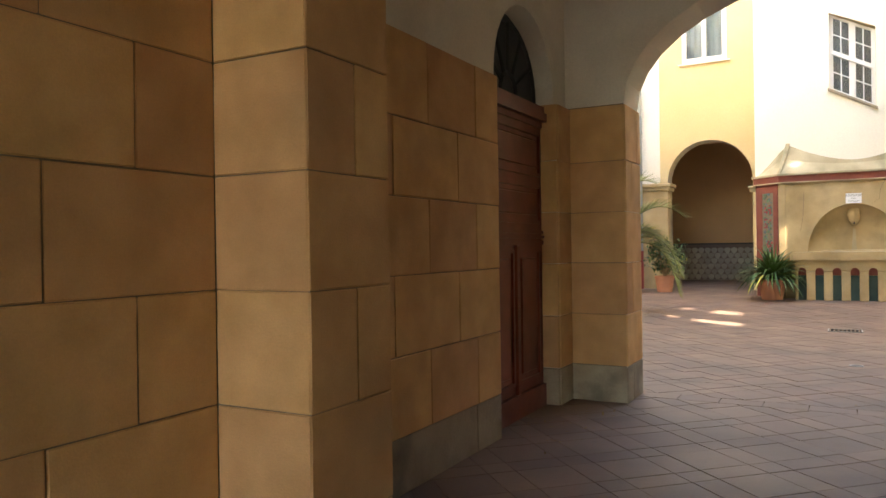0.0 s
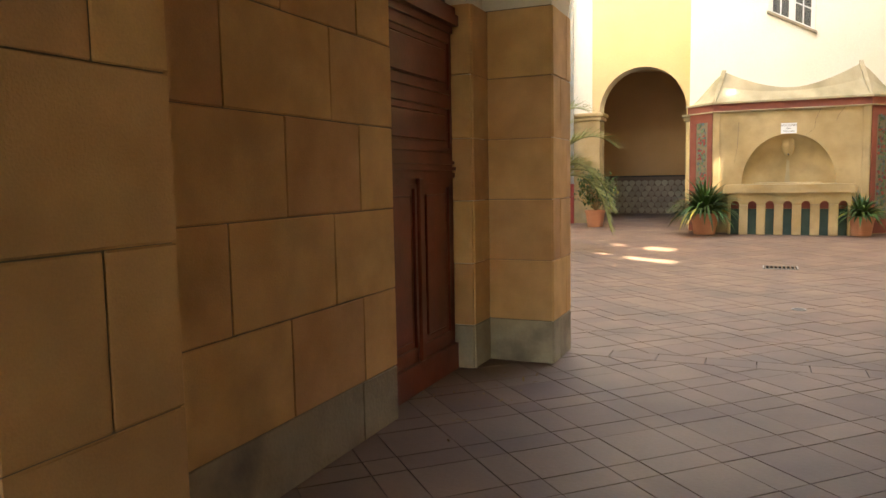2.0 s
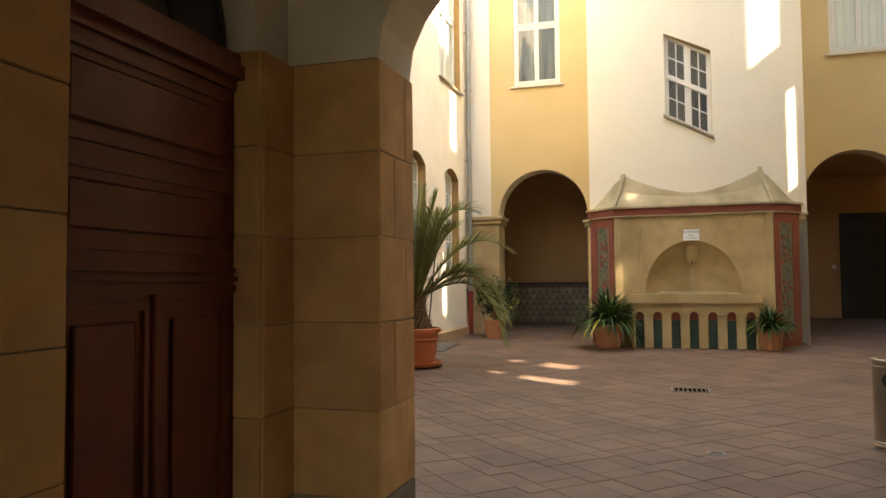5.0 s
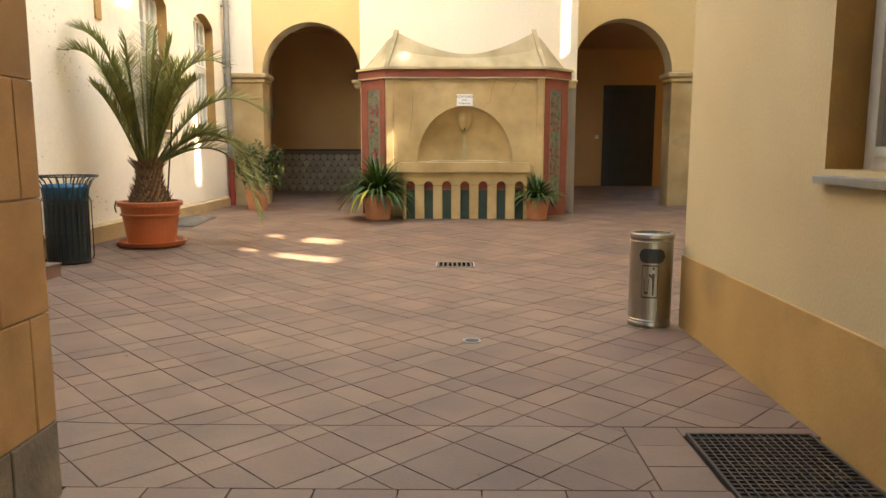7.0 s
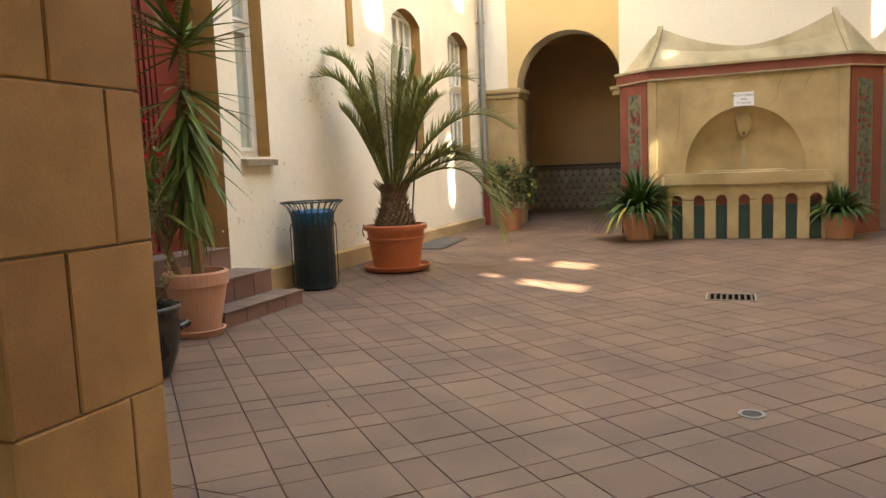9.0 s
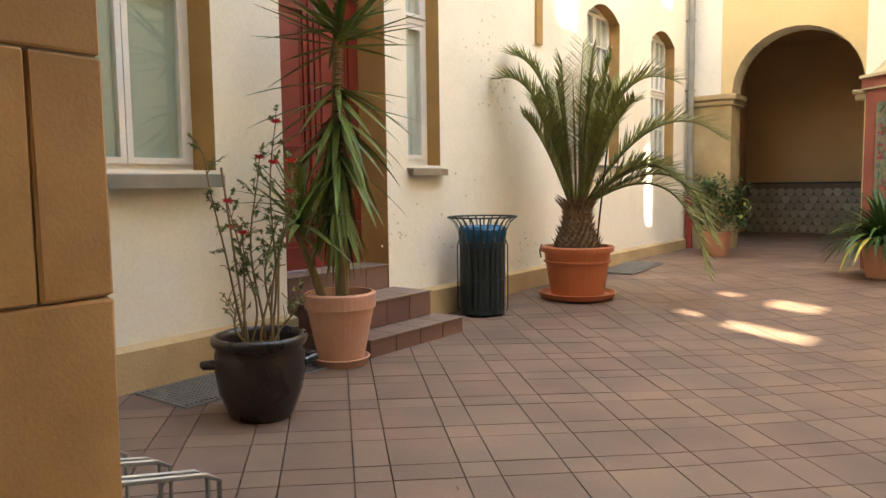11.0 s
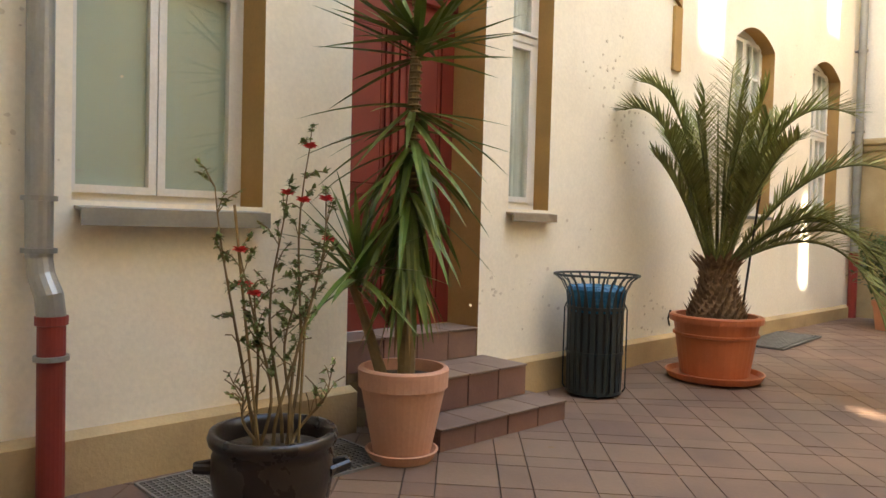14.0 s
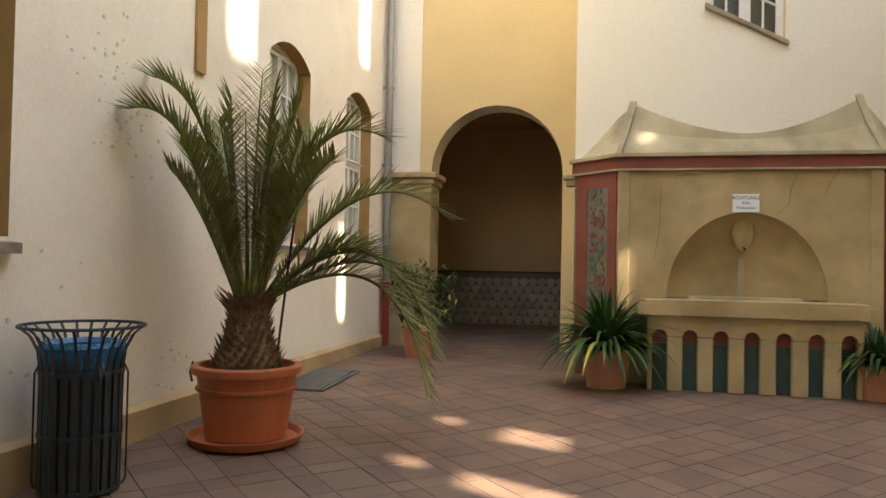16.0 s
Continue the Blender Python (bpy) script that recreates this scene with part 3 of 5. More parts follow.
# walled-up niche on the cream facade
NI = (12.38, 13.28, 2.66, 3.22, 0.16, 1)
bm = bmesh.new()
ring = [(NI[0] + 0.9 * k / 12, arch_z(NI, NI[0] + 0.9 * k / 12)) for k in range(13)]
for (ua, za), (ub, zb) in zip(ring, ring[1:]):
    prism(bm, [(ua, za), (ub, zb), (ub, zb + 0.075), (ua, za + 0.075)], -0.03, 0.0, "y")
single("trim_niche", bm, OCHRE, "ochre arched edge of a walled-up window", "trim", "structure", LEFT)
single("trim_niche_side", bx(13.17, -0.025, 2.66, 13.30, 0.0, 3.22), OCHRE, "ochre side edge of a walled-up window", "trim", "structure", LEFT)

# blistered and chipped spots in the plaster
rc = random.Random(9)
bm = bmesh.new()
for cy, cz, sp, n in ((7.75, 1.75, 0.16, 26), (7.95, 1.55, 0.10, 16), (8.02, 1.95, 0.10, 12), (7.6, 1.3, 0.25, 14), (12.35, 2.45, 0.22, 44), (12.5, 2.1, 0.2, 22), (11.75, 0.75, 0.3, 22), (10.95, 0.8, 0.12, 14), (12.95, 0.42, 0.2, 26), (14.0, 2.4, 0.5, 14), (16.0, 2.5, 0.8, 14)):
    for k in range(n):
        y, z, r = rc.gauss(cy, sp), rc.gauss(cz, sp), rc.uniform(0.004, 0.016)
        if z > 0.36:
            prism(bm, [(y + r * rc.uniform(0.6, 1.3) * math.cos(t), z + r * rc.uniform(0.5, 1.2) * math.sin(t)) for t in (6.283 * q / 6 for q in range(6))], -0.0035, 0.0, "y")
single("plaster_blister", bm, mat("chipped_plaster", (0.62, 0.53, 0.4), (0.7, 0.62, 0.49), 0.95, 20, 0.3), "small chips and blisters in the cream plaster", "plaster chips", "stuff", LEFT)

# plinths
for i, (ya, yb) in enumerate(((7.0, 9.75), (10.82, 18.05))):
    bm = prism(bmesh.new(), [(-0.07, -0.05), (-0.07, 0.30), (0.0, 0.325), (0.0, -0.05)], ya, yb, "x")
    single("plinth_west_%d" % (i + 1), bm, OCHRE_L, "ochre sandstone plinth along the cream facade", "plinth", "structure", LEFT)
single("plinth_east", box(bmesh.new(), 1.885, 7.0, -0.05, 1.9, 9.465, 0.49, 0.004), OCHRE, "ochre painted wall base", "plinth", "structure")

# ---- doors ----
def panel_door(o, w, h, material, panels, t=0.05):
    """A leaf from x = 0 to w with raised panels (x0, z0, x1, z1)."""
    part("leaf", bx(0, 0, 0, w, t, h), material, o)
    for a, b, c, d in panels:
        bm = bmesh.new()
        for q in ((a, b, c, b + 0.025), (a, d - 0.025, c, d), (a, b + 0.025, a + 0.025, d - 0.025), (c - 0.025, b + 0.025, c, d - 0.025)):
            box(bm, q[0], -0.016, q[1], q[2], 0.0, q[3])
        part("panel_moulding", bm, material, o)
        part("panel", box(bmesh.new(), a + 0.06, -0.012, b + 0.06, c - 0.06, 0.0, d - 0.06, 0.01), material, o)


d1 = tagged(new("door_1"), "dark mahogany panelled door under a barred fanlight", "door", kind="structure")
d1.matrix_world = pose(-1.47, 5.25, 0, 0, 0, 90) @ pose(0, 0.10, 0.0)
panel_door(d1, 1.03, 2.08, WOOD, [(0.08, 0.22, 0.48, 1.14), (0.55, 0.22, 0.95, 1.14), (0.05, 1.32, 0.98, 1.60), (0.05, 1.66, 0.98, 1.98)])
bm = bmesh.new()
for za, zb, dd in ((0.0, 0.16, 0.03), (1.17, 1.2, 0.022), (1.215, 1.235, 0.03), (1.25, 1.27, 0.022), (2.02, 2.06, 0.02), (2.06, 2.12, 0.06), (2.12, 2.17, 0.04)):
    box(bm, 0.0, -dd, za, 1.03, -0.001, zb)
part("door_rail", bm, WOOD, d1)
part("meeting_strip", box(bmesh.new(), 0.49, -0.03, 0.16, 0.54, -0.001, 1.17, 0.006), WOOD, d1)
bm = bmesh.new()
for k in range(1, 6):
    a = math.pi * k / 6
    ca, sa = math.cos(a), math.sin(a)
    tube(bm, [(0.515 + 0.12 * ca, 0.03, 2.2 + 0.12 * sa), (0.515 + 0.46 * ca, 0.03, 2.2 + 0.48 * sa)], 0.012, 6)
for r in (0.13, 0.47):
    tube(bm, [(0.515 + r * math.cos(math.pi * k / 16), 0.03, 2.2 + r * 1.03 * math.sin(math.pi * k / 16)) for k in range(17)], 0.014, 6)
part("fanlight_bars", bm, DARKDOOR, d1)
# Sheet coloured as the shade behind the fanlight bars.
part("fanlight_shade_sheet", bx(-0.02, 0.06, 2.1, 1.05, 0.08, 2.8), ROOM_SHADE, d1)

d2 = tagged(new("door_2"), "dark red panelled house door in an ochre reveal", "door", kind="structure")
d2.matrix_world = LEFT @ pose(9.72, 0.29, 0.576)
panel_door(d2, 1.07, 2.1, REDDOOR, [(0.1, 0.15, 0.49, 0.75), (0.58, 0.15, 0.97, 0.75), (0.1, 0.85, 0.49, 1.95), (0.58, 0.85, 0.97, 1.95)])
part("transom", box(bmesh.new(), 0, -0.04, 2.1, 1.07, 0.05, 2.2, 0.012), REDDOOR, d2)
part("fanlight", bx(0.0, 0.0, 2.2, 1.07, 0.05, 2.7), REDDOOR, d2)
part("door_handle", tube(tube(bmesh.new(), [(0.9, -0.0, 0.98), (0.9, -0.06, 0.98)], 0.012), [(0.9, -0.06, 0.98), (0.79, -0.06, 0.98)], 0.011), STEEL, d2)
part("meeting_strip", box(bmesh.new(), 0.515, -0.025, 0.02, 0.555, -0.001, 2.08, 0.006), REDDOOR, d2)

d3 = tagged(new("door_3"), "dark painted door with horizontal boards in the gallery", "door", kind="structure")
d3.matrix_world = pose(4.62, 25.24, 0)
part("leaf", bx(0, 0, 0, 1.28, 0.05, 2.85), DARKDOOR, d3)
for k in range(7):
    part("board", box(bmesh.new(), 0.09, -0.015, 0.12 + k * 0.385, 1.19, -0.001, 0.12 + k * 0.385 + 0.35, 0.012), DARKDOOR, d3)
part("door_frame", box(box(box(bmesh.new(), -0.07, -0.02, 0, -0.001, 0.05, 2.93), 1.281, -0.02, 0, 1.35, 0.05, 2.93), 0, -0.02, 2.851, 1.28, 0.05, 2.93), DARKDOOR, d3)
sw = thing("light_switch", "small white light switch on the gallery wall", "switch", pose(4.40, 25.3, 1.52))
part("plate", box(bmesh.new(), -0.05, -0.012, -0.05, 0.05, 0.0, 0.05, 0.004), PAPER, sw)
part("rocker", box(bmesh.new(), -0.03, -0.02, -0.03, 0.03, -0.012, 0.03, 0.003), PAPER, sw)

# ---- steps ----
steps = thing("door_steps", "three tiled steps up to the red house door", "steps", pose(-3.745, 0, 0))
STEPS = ((9.86, 10.93, 0.05, 0.19, 0.63), (9.80, 10.845, 0.19, 0.385, 0.38), (9.725, 10.785, 0.385, 0.576, 0.0))
for ya, yb, za, zb, dep in STEPS:
    part("step_core", bx(-0.28, ya + 0.012, za - 0.05, dep - 0.012, yb - 0.012, zb - 0.012), JOINT, steps)
    n = 4
    for k in range(n):
        a, b = ya + (yb - ya) * k / n + 0.003, ya + (yb - ya) * (k + 1) / n - 0.003
        part("riser_tile", box(bmesh.new(), dep - 0.012, a, za + 0.002, dep, b, zb - 0.014, 0.003), STEP, steps)
        if dep:
            part("tread_tile", box(bmesh.new(), dep - 0.25, a, zb - 0.012, dep + 0.012, b, zb, 0.003), STEPTOP, steps)
        else:
            part("tread_tile", box(bmesh.new(), -0.28, a, zb - 0.012, 0.012, b, zb, 0.003), STEPTOP, steps)
    if dep:
        part("tread_tile", bx(0.0, ya, zb - 0.012, dep - 0.253, yb, zb - 0.001), STEPTOP, steps)
        for k in range(2):
            a, b = dep * k / 2 + 0.003, dep * (k + 1) / 2 - 0.014
            part("side_tile", box(bmesh.new(), a, yb - 0.012, za + 0.002, b, yb, zb - 0.014, 0.003), STEP, steps)
            part("side_tile", box(bmesh.new(), a, ya, za + 0.002, b, ya + 0.012, zb - 0.014, 0.003), STEP, steps)

# ---- fountain ----
ftn = thing("wall_fountain", "sandstone wall fountain with red cornice, mosaic wings and curved hood", "fountain", pose(0.537, 15.806, 0.155) @ Matrix.Diagonal((K, K, K, 1)))


def hood_back(x):
    """Where the tower stands behind the hood, before the fountain is sized."""
    return 21.8 - math.sqrt(4.2 ** 2 - (x - 0.07) ** 2) - 17.6


NX = 0.83
bm = bmesh.new()
nic = (-NX, NX, 0.93, 0.985, 0.95)
us = [-1.37] + [-NX * math.cos(math.pi * k / 28) for k in range(29)] + [1.37]
for a, b in zip(us, us[1:]):
    if a < -NX + 1e-6 and b <= -NX + 1e-6 or a >= NX - 1e-6:
        box(bm, a, -0.1, 0.0, b, 0.2, 2.42)
    else:
        prism(bm, [(a, arch_z(nic, a)), (b, arch_z(nic, b)), (b, 2.42), (a, 2.42)], -0.1, 0.2, "y")
        box(bm, a, -0.1, 0.0, b, 0.2, 0.93)
bmesh.ops.remove_doubles(bm, verts=bm.verts, dist=1e-4)
part("front_panel", bm, STONE_F, ftn)
bm = bmesh.new()
nl = 20
grid = []
for j in range(9):
    ph = math.pi / 2 * j / 8
    s = math.cos(ph)
    grid.append([bm.verts.new((-NX * math.cos(math.pi * k / nl) * (0.12 + 0.88 * s) if j else -NX * 1.01 * math.cos(math.pi * k / nl), -0.1 + 0.29 * math.sin(ph), 0.95 + (0.985 - 0.95 + 0.95 * math.sin(math.pi * k / nl)) * (0.35 + 0.65 * s))) for k in range(nl + 1)])
for a, b in zip(grid, grid[1:]):
    for k in range(nl):
        bm.faces.new((a[k], a[k + 1], b[k + 1], b[k]))
bm.faces.new(grid[-1])
part("niche", bm, STONE_F, ftn, "hollowed semicircular niche", smooth=True)
bm = bmesh.new()
ringo = [(-math.cos(math.pi * k / 28) * NX, 0.985 + 0.95 * math.sin(math.pi * k / 28)) for k in range(29)]
for (xa, za), (xb, zb) in zip(ringo, ringo[1:]):
    c = 1.035
    prism(bm, [(xa, za), (xb, zb), (xb * c, 0.985 + (zb - 0.985) * c), (xa * c, 0.985 + (za - 0.985) * c)], -0.112, -0.1, "y")
part("arch_rim", bm, STONE_F, ftn)
# worn spout mask, a plain carved lump
bm = bmesh.new()
bmesh.ops.create_uvsphere(bm, u_segments=28, v_segments=22, radius=0.5)
for v in bm.verts:
    x, y, z = v.co
    w = 0.23 + 0.10 * max(0.0, z) - 0.06 * max(0.0, -z)
    d = 0.17 + 0.03 * math.cos(9.0 * z) * max(0.0, -2 * y) - 0.035 * math.exp(-((abs(x) - 0.2) ** 2 + (z - 0.12) ** 2) / 0.012) + 0.06 * math.exp(-(x * x) / 0.006 - (z * z) / 0.05)
    v.co = Vector((x * w * (1 + 0.08 * math.cos(14 * math.atan2(z, x))), y * d * 0.7 + 0.02, z * 0.42))
part("spout_mask", bm, STONE_F, ftn, smooth=True, at=pose(0, 0.05, 1.70))
part("spout", tube(bmesh.new(), [(0, 0.02, 1.55), (0, -0.05, 1.53)], 0.014), IRON, ftn)
part("drip_stain", prism(bmesh.new(), [(-0.05, 0.99), (0.05, 0.99), (0.035, 1.15), (0.03, 1.42), (-0.02, 1.45), (-0.03, 1.2)], 0.165, 0.187, "y"), HOOD, ftn, "pale lime streak under the spout")
for sx in (-1, 1):
    part("pilaster_strip", box(bmesh.new(), min(sx * 1.37, sx * 1.245), -0.125, 0.0, max(sx * 1.37, sx * 1.245), -0.1, 2.42, 0.006), STONE_F, ftn)
    # slanting wing with its red frame and mosaic strip
    wx0, wy0, wx1, wy1 = sx * 1.37, -0.1, sx * 1.86, 0.36
    length = math.hypot(wx1 - wx0, wy1 - wy0)
    ang = math.degrees(math.atan2(wy1 - wy0, wx1 - wx0))
    wing = part("wing", prism(bmesh.new(), [(wx0, wy0), (wx1, wy1), (wx1, 0.48), (wx0, 0.48)] if sx > 0 else [(wx1, 0.48), (wx1, wy1), (wx0, wy0), (wx0, 0.48)], 0.0, 2.42), STONE_F, ftn)
    base = pose(wx0, wy0, 0, 0, 0, ang) if sx > 0 else pose(wx1, wy1, 0, 0, 0, math.degrees(math.atan2(wy0 - wy1, wx0 - wx1)))
    L = length
    bm = bmesh.new()
    for a in ((0.02, -0.014, 0.02, 0.15, 0.0, 2.40), (L - 0.2, -0.014, 0.02, L - 0.02, 0.0, 2.40), (0.15, -0.014, 2.22, L - 0.2, 0.0, 2.40), (0.15, -0.014, 0.02, L - 0.2, 0.0, 0.28)) if sx > 0 else ((L - 0.15, -0.014, 0.02, L - 0.02, 0.0, 2.40), (0.02, -0.014, 0.02, 0.2, 0.0, 2.40), (0.2, -0.014, 2.22, L - 0.15, 0.0, 2.40), (0.2, -0.014, 0.02, L - 0.15, 0.0, 0.28)):
        box(bm, *a)
    part("red_border", bm, REDPAINT, wing, "flaking red-brown painted border", at=base)
    lo, hi = (0.15, L - 0.2) if sx > 0 else (0.2, L - 0.15)
    part("mosaic_bed", bx(lo, -0.006, 0.28, hi, 0.0, 2.22), MOSBED, wing, at=base)
    rng = random.Random(5 + sx)
    for j in range(15):
        for mi, mm in enumerate((MOSBLUE, MOSGREEN, MOSRED)):
            for q in range(4):
                bm = bmesh.new()
                cx, cz = lo + 0.05 + rng.random() * (hi - lo - 0.1), 0.36 + j * 0.125 + rng.random() * 0.11
                if mm is MOSRED and j % 4 > 1:
                    cz -= 0.02
                r = rng.uniform(0.018, 0.038)
                pts = [(cx + r * math.cos(t * 1.047 + q) * rng.uniform(0.7, 1.2), cz + r * math.sin(t * 1.047 + q) * rng.uniform(0.7, 1.2)) for t in range(6)]
                prism(bm, pts, -0.014 - 0.002 * mi, -0.006, "y")
                if mm is MOSRED and j in (0, 1, 2, 7, 8, 13, 14):
                    bm.free()
                else:
                    part("mosaic_piece", bm, mm, wing, at=base)
# cornice, following the trapezium
def trapezium(g):
    return [(-1.37 - g * 0.42, -0.1 - g), (1.37 + g * 0.42, -0.1 - g), (1.88 + g, 0.36), (1.88 + g, 0.46), (-1.88 - g, 0.46), (-1.88 - g, 0.36)]


part("red_frieze", prism(bmesh.new(), trapezium(0.03), 2.42, 2.56), REDPAINT, ftn, "red-brown painted frieze")
part("cornice_ledge", prism(prism(bmesh.new(), trapezium(0.065), 2.56, 2.60), trapezium(0.045), 2.405, 2.425), HOOD, ftn)
for sx in (-1, 1):
    part("impost", box(box(bmesh.new(), min(sx * 1.86, sx * 2.02), 0.34, 2.36, max(sx * 1.86, sx * 2.02), 0.46, 2.42, 0.012), min(sx * 1.86, sx * 1.98), 0.36, 2.28, max(sx * 1.86, sx * 1.98), 0.46, 2.36, 0.008), STONE_F, ftn)
# sloping hood that dies into the round tower
bm = bmesh.new()
n = 40
edge, top = [], []
for k in range(n + 1):
    f = -1 + 2 * k / n
    x = f * 1.88
    if abs(x) <= 1.37:
        ye = -0.12
    else:
        ye = -0.12 + (abs(x) - 1.37) / 0.51 * 0.48
    edge.append((x, ye, 2.60))
for k in range(n + 1):
    x, ye, z = edge[k]
    if abs(x) <= 1.37:
        xt = x / 1.37 * 1.17
        yt = hood_back(xt) + 0.02
        zt = 2.96 + 0.32 * (abs(xt) / 1.17) ** 2
    else:
        g = (abs(x) - 1.37) / 0.51
        xt = math.copysign(1.17 + 0.06 * min(1, g * 4) + 0.60 * max(0, g - 0.1) / 0.9, x)
        yt = hood_back(min(1.98, max(-1.87, xt))) + 0.02
        zt = 3.28 - 0.68 * max(0, g - 0.1) / 0.9
    top.append((xt, yt, zt))
ev, tv = [bm.verts.new(p) for p in edge], [bm.verts.new(p) for p in top]
lv = [bm.verts.new((p[0] * 1.01, p[1] - 0.012, 2.56)) for p in edge]
mids = [bm.verts.new((Vector(a) * 0.5 + Vector(b) * 0.5) + Vector((0, 0.03, -0.02))) for a, b in zip(edge, top)]
for k in range(n):
    bm.faces.new((ev[k], ev[k + 1], mids[k + 1], mids[k]))
    bm.faces.new((mids[k], mids[k + 1], tv[k + 1], tv[k]))
    bm.faces.new((lv[k], lv[k + 1], ev[k + 1], ev[k]))
part("hood", bm, HOOD, ftn, "weathered concave stone hood")
for sx in (-1, 1):
    bm = bmesh.new()
    rg3 = [((sx * 1.37, -0.125, 2.60), 0.03), ((sx * 1.285, 0.04, 2.92), 0.045), ((sx * 1.20, hood_back(sx * 1.20) - 0.01, 3.26), 0.05)]
    rows = []
    for (x, y, z), w in rg3:
        rows.append([bm.verts.new(p) for p in ((x - w, y + 0.035, z - 0.01), (x - w * 0.75, y - 0.012, z), (x + w * 0.75, y - 0.012, z), (x + w, y + 0.035, z - 0.01), (x, y + 0.1, z - 0.06))])
    for a, b in zip(rows, rows[1:]):
        for q in range(5):
            bm.faces.new((a[q], a[(q + 1) % 5], b[(q + 1) % 5], b[q]))
    bm.faces.new(rows[0])
    bm.faces.new(rows[-1])
    part("hood_ridge", bm, HOOD, ftn)
# basin
bm = bmesh.new()
prism(bm, [(-1.15, -0.13), (-1.15, -0.53), (-1.10, -0.57), (1.10, -0.57), (1.15, -0.53), (1.15, -0.13)], 0.805, 0.93)
prism(bm, [(-1.12, -0.13), (-1.12, -0.51), (-1.07, -0.545), (1.07, -0.545), (1.12, -0.51), (1.12, -0.13)], 0.93, 0.965)
prism(bm, [(-1.09, -0.13), (-1.09, -0.49), (-1.05, -0.525), (1.05, -0.525), (1.09, -0.49), (1.09, -0.13)], 0.775, 0.805)
part("basin_rim", bm, STONE_F, ftn, "worn pale sandstone basin rim")
part("basin_inside", bx(-0.9, -0.47, 0.966, 0.9, -0.14, 0.97), HOOD, ftn)
part("water_ledge", box(bmesh.new(), -0.6, -0.1, 0.94, 0.6, 0.1, 1.0, 0.02), STONE_F, ftn)
part("basin_core", bx(-0.98, -0.42, 0.0, 0.98, -0.1, 0.77), STONE_F, ftn)
xsl = [-0.93 + 0.31 * k for k in range(7)]
for k, xc in enumerate(xsl):
    part("slot_green", bx(xc - 0.075, -0.43, 0.0, xc + 0.075, -0.42, 0.50), GREENPAINT, ftn, "dark green painted slot")
    part("slot_red", bx(xc - 0.075, -0.43, 0.503, xc + 0.075, -0.42, 0.70), REDPAINT, ftn, "red-brown painted slot head")
edges = [-1.06] + [v for xc in xsl for v in (xc - 0.075, xc + 0.075)] + [1.06]
for a, b in zip(edges[0::2], edges[1::2]):
    if b - a > 0.03:
        part("column", box(bmesh.new(), a, -0.52, 0.0, b, -0.43, 0.58, 0.012), STONE_F, ftn)
bm = bmesh.new()
for xc in xsl:
    o8 = [(xc - 0.075 * math.cos(math.pi * k / 8), 0.58 + 0.075 * math.sin(math.pi * k / 8)) for k in range(9)]
    for (xa, za), (xb, zb) in zip(o8, o8[1:]):
        prism(bm, [(xa, za), (xb, zb), (xb, 0.81), (xa, 0.81)], -0.52, -0.43, "y")
for a, b in zip(edges[0::2], edges[1::2]):
    if b - a > 0.03:
        box(bm, a, -0.52, 0.583, b, -0.43, 0.81)
bmesh.ops.remove_doubles(bm, verts=bm.verts, dist=1e-4)
part("arcade_beam", bm, STONE_F, ftn)

for pts in (((0.55, 2.41), (0.46, 2.2), (0.44, 2.02), (0.30, 1.9)), ((0.95, 2.41), (0.84, 2.25), (0.80, 2.14)), ((1.2, 2.05), (1.0, 2.03)), ((-0.9, 2.2), (-0.92, 1.7), (-0.97, 1.4))):
    bm = bmesh.new()
    for (xa, za), (xb, zb) in zip(pts, pts[1:]):
        prism(bm, [(xa - 0.004, za), (xa + 0.004, za), (xb + 0.003, zb), (xb - 0.003, zb)], -0.1035, -0.1, "y")
    bmesh.ops.remove_doubles(bm, verts=bm.verts, dist=0.003)
    part("hairline_crack", bm, JOINT, ftn, "dark hairline crack in the stone")

notice = thing("warning_notice", "small white notice with black warning lettering", "notice", pose(0.533, 15.71, 1.825) @ Matrix.Diagonal((K, K, K, 1)))
part("board", box(bmesh.new(), -0.14, -0.006, 0, 0.14, 0.0, 0.20, 0.002), PAPER, notice)


def letters(text, size, m, material, parent, name="lettering"):
    cu = bpy.data.curves.new(name, "FONT")
    cu.body, cu.size, cu.align_x, cu.align_y, cu.extrude = text, size, "CENTER", "CENTER", 0.001
    tmp = bpy.data.objects.new(name, cu)
    scene.collection.objects.link(tmp)
    dg = bpy.context.evaluated_depsgraph_get()
    me = bpy.data.meshes.new_from_object(tmp.evaluated_get(dg))
    bpy.data.objects.remove(tmp)
    me.materials.clear()
    me.materials.append(material)
    ob = new(name, me)
    ob.parent = parent
    ob.matrix_local = m
    return ob


letters("ACHTUNG!", 0.056, pose(0, -0.0085, 0.155, 90), INK_AND_SHADE, notice)
letters("Kein", 0.046, pose(0, -0.0085, 0.10, 90), INK_AND_SHADE, notice)
letters("Trinkwasser", 0.042, pose(0, -0.0085, 0.045, 90), INK_AND_SHADE, notice)


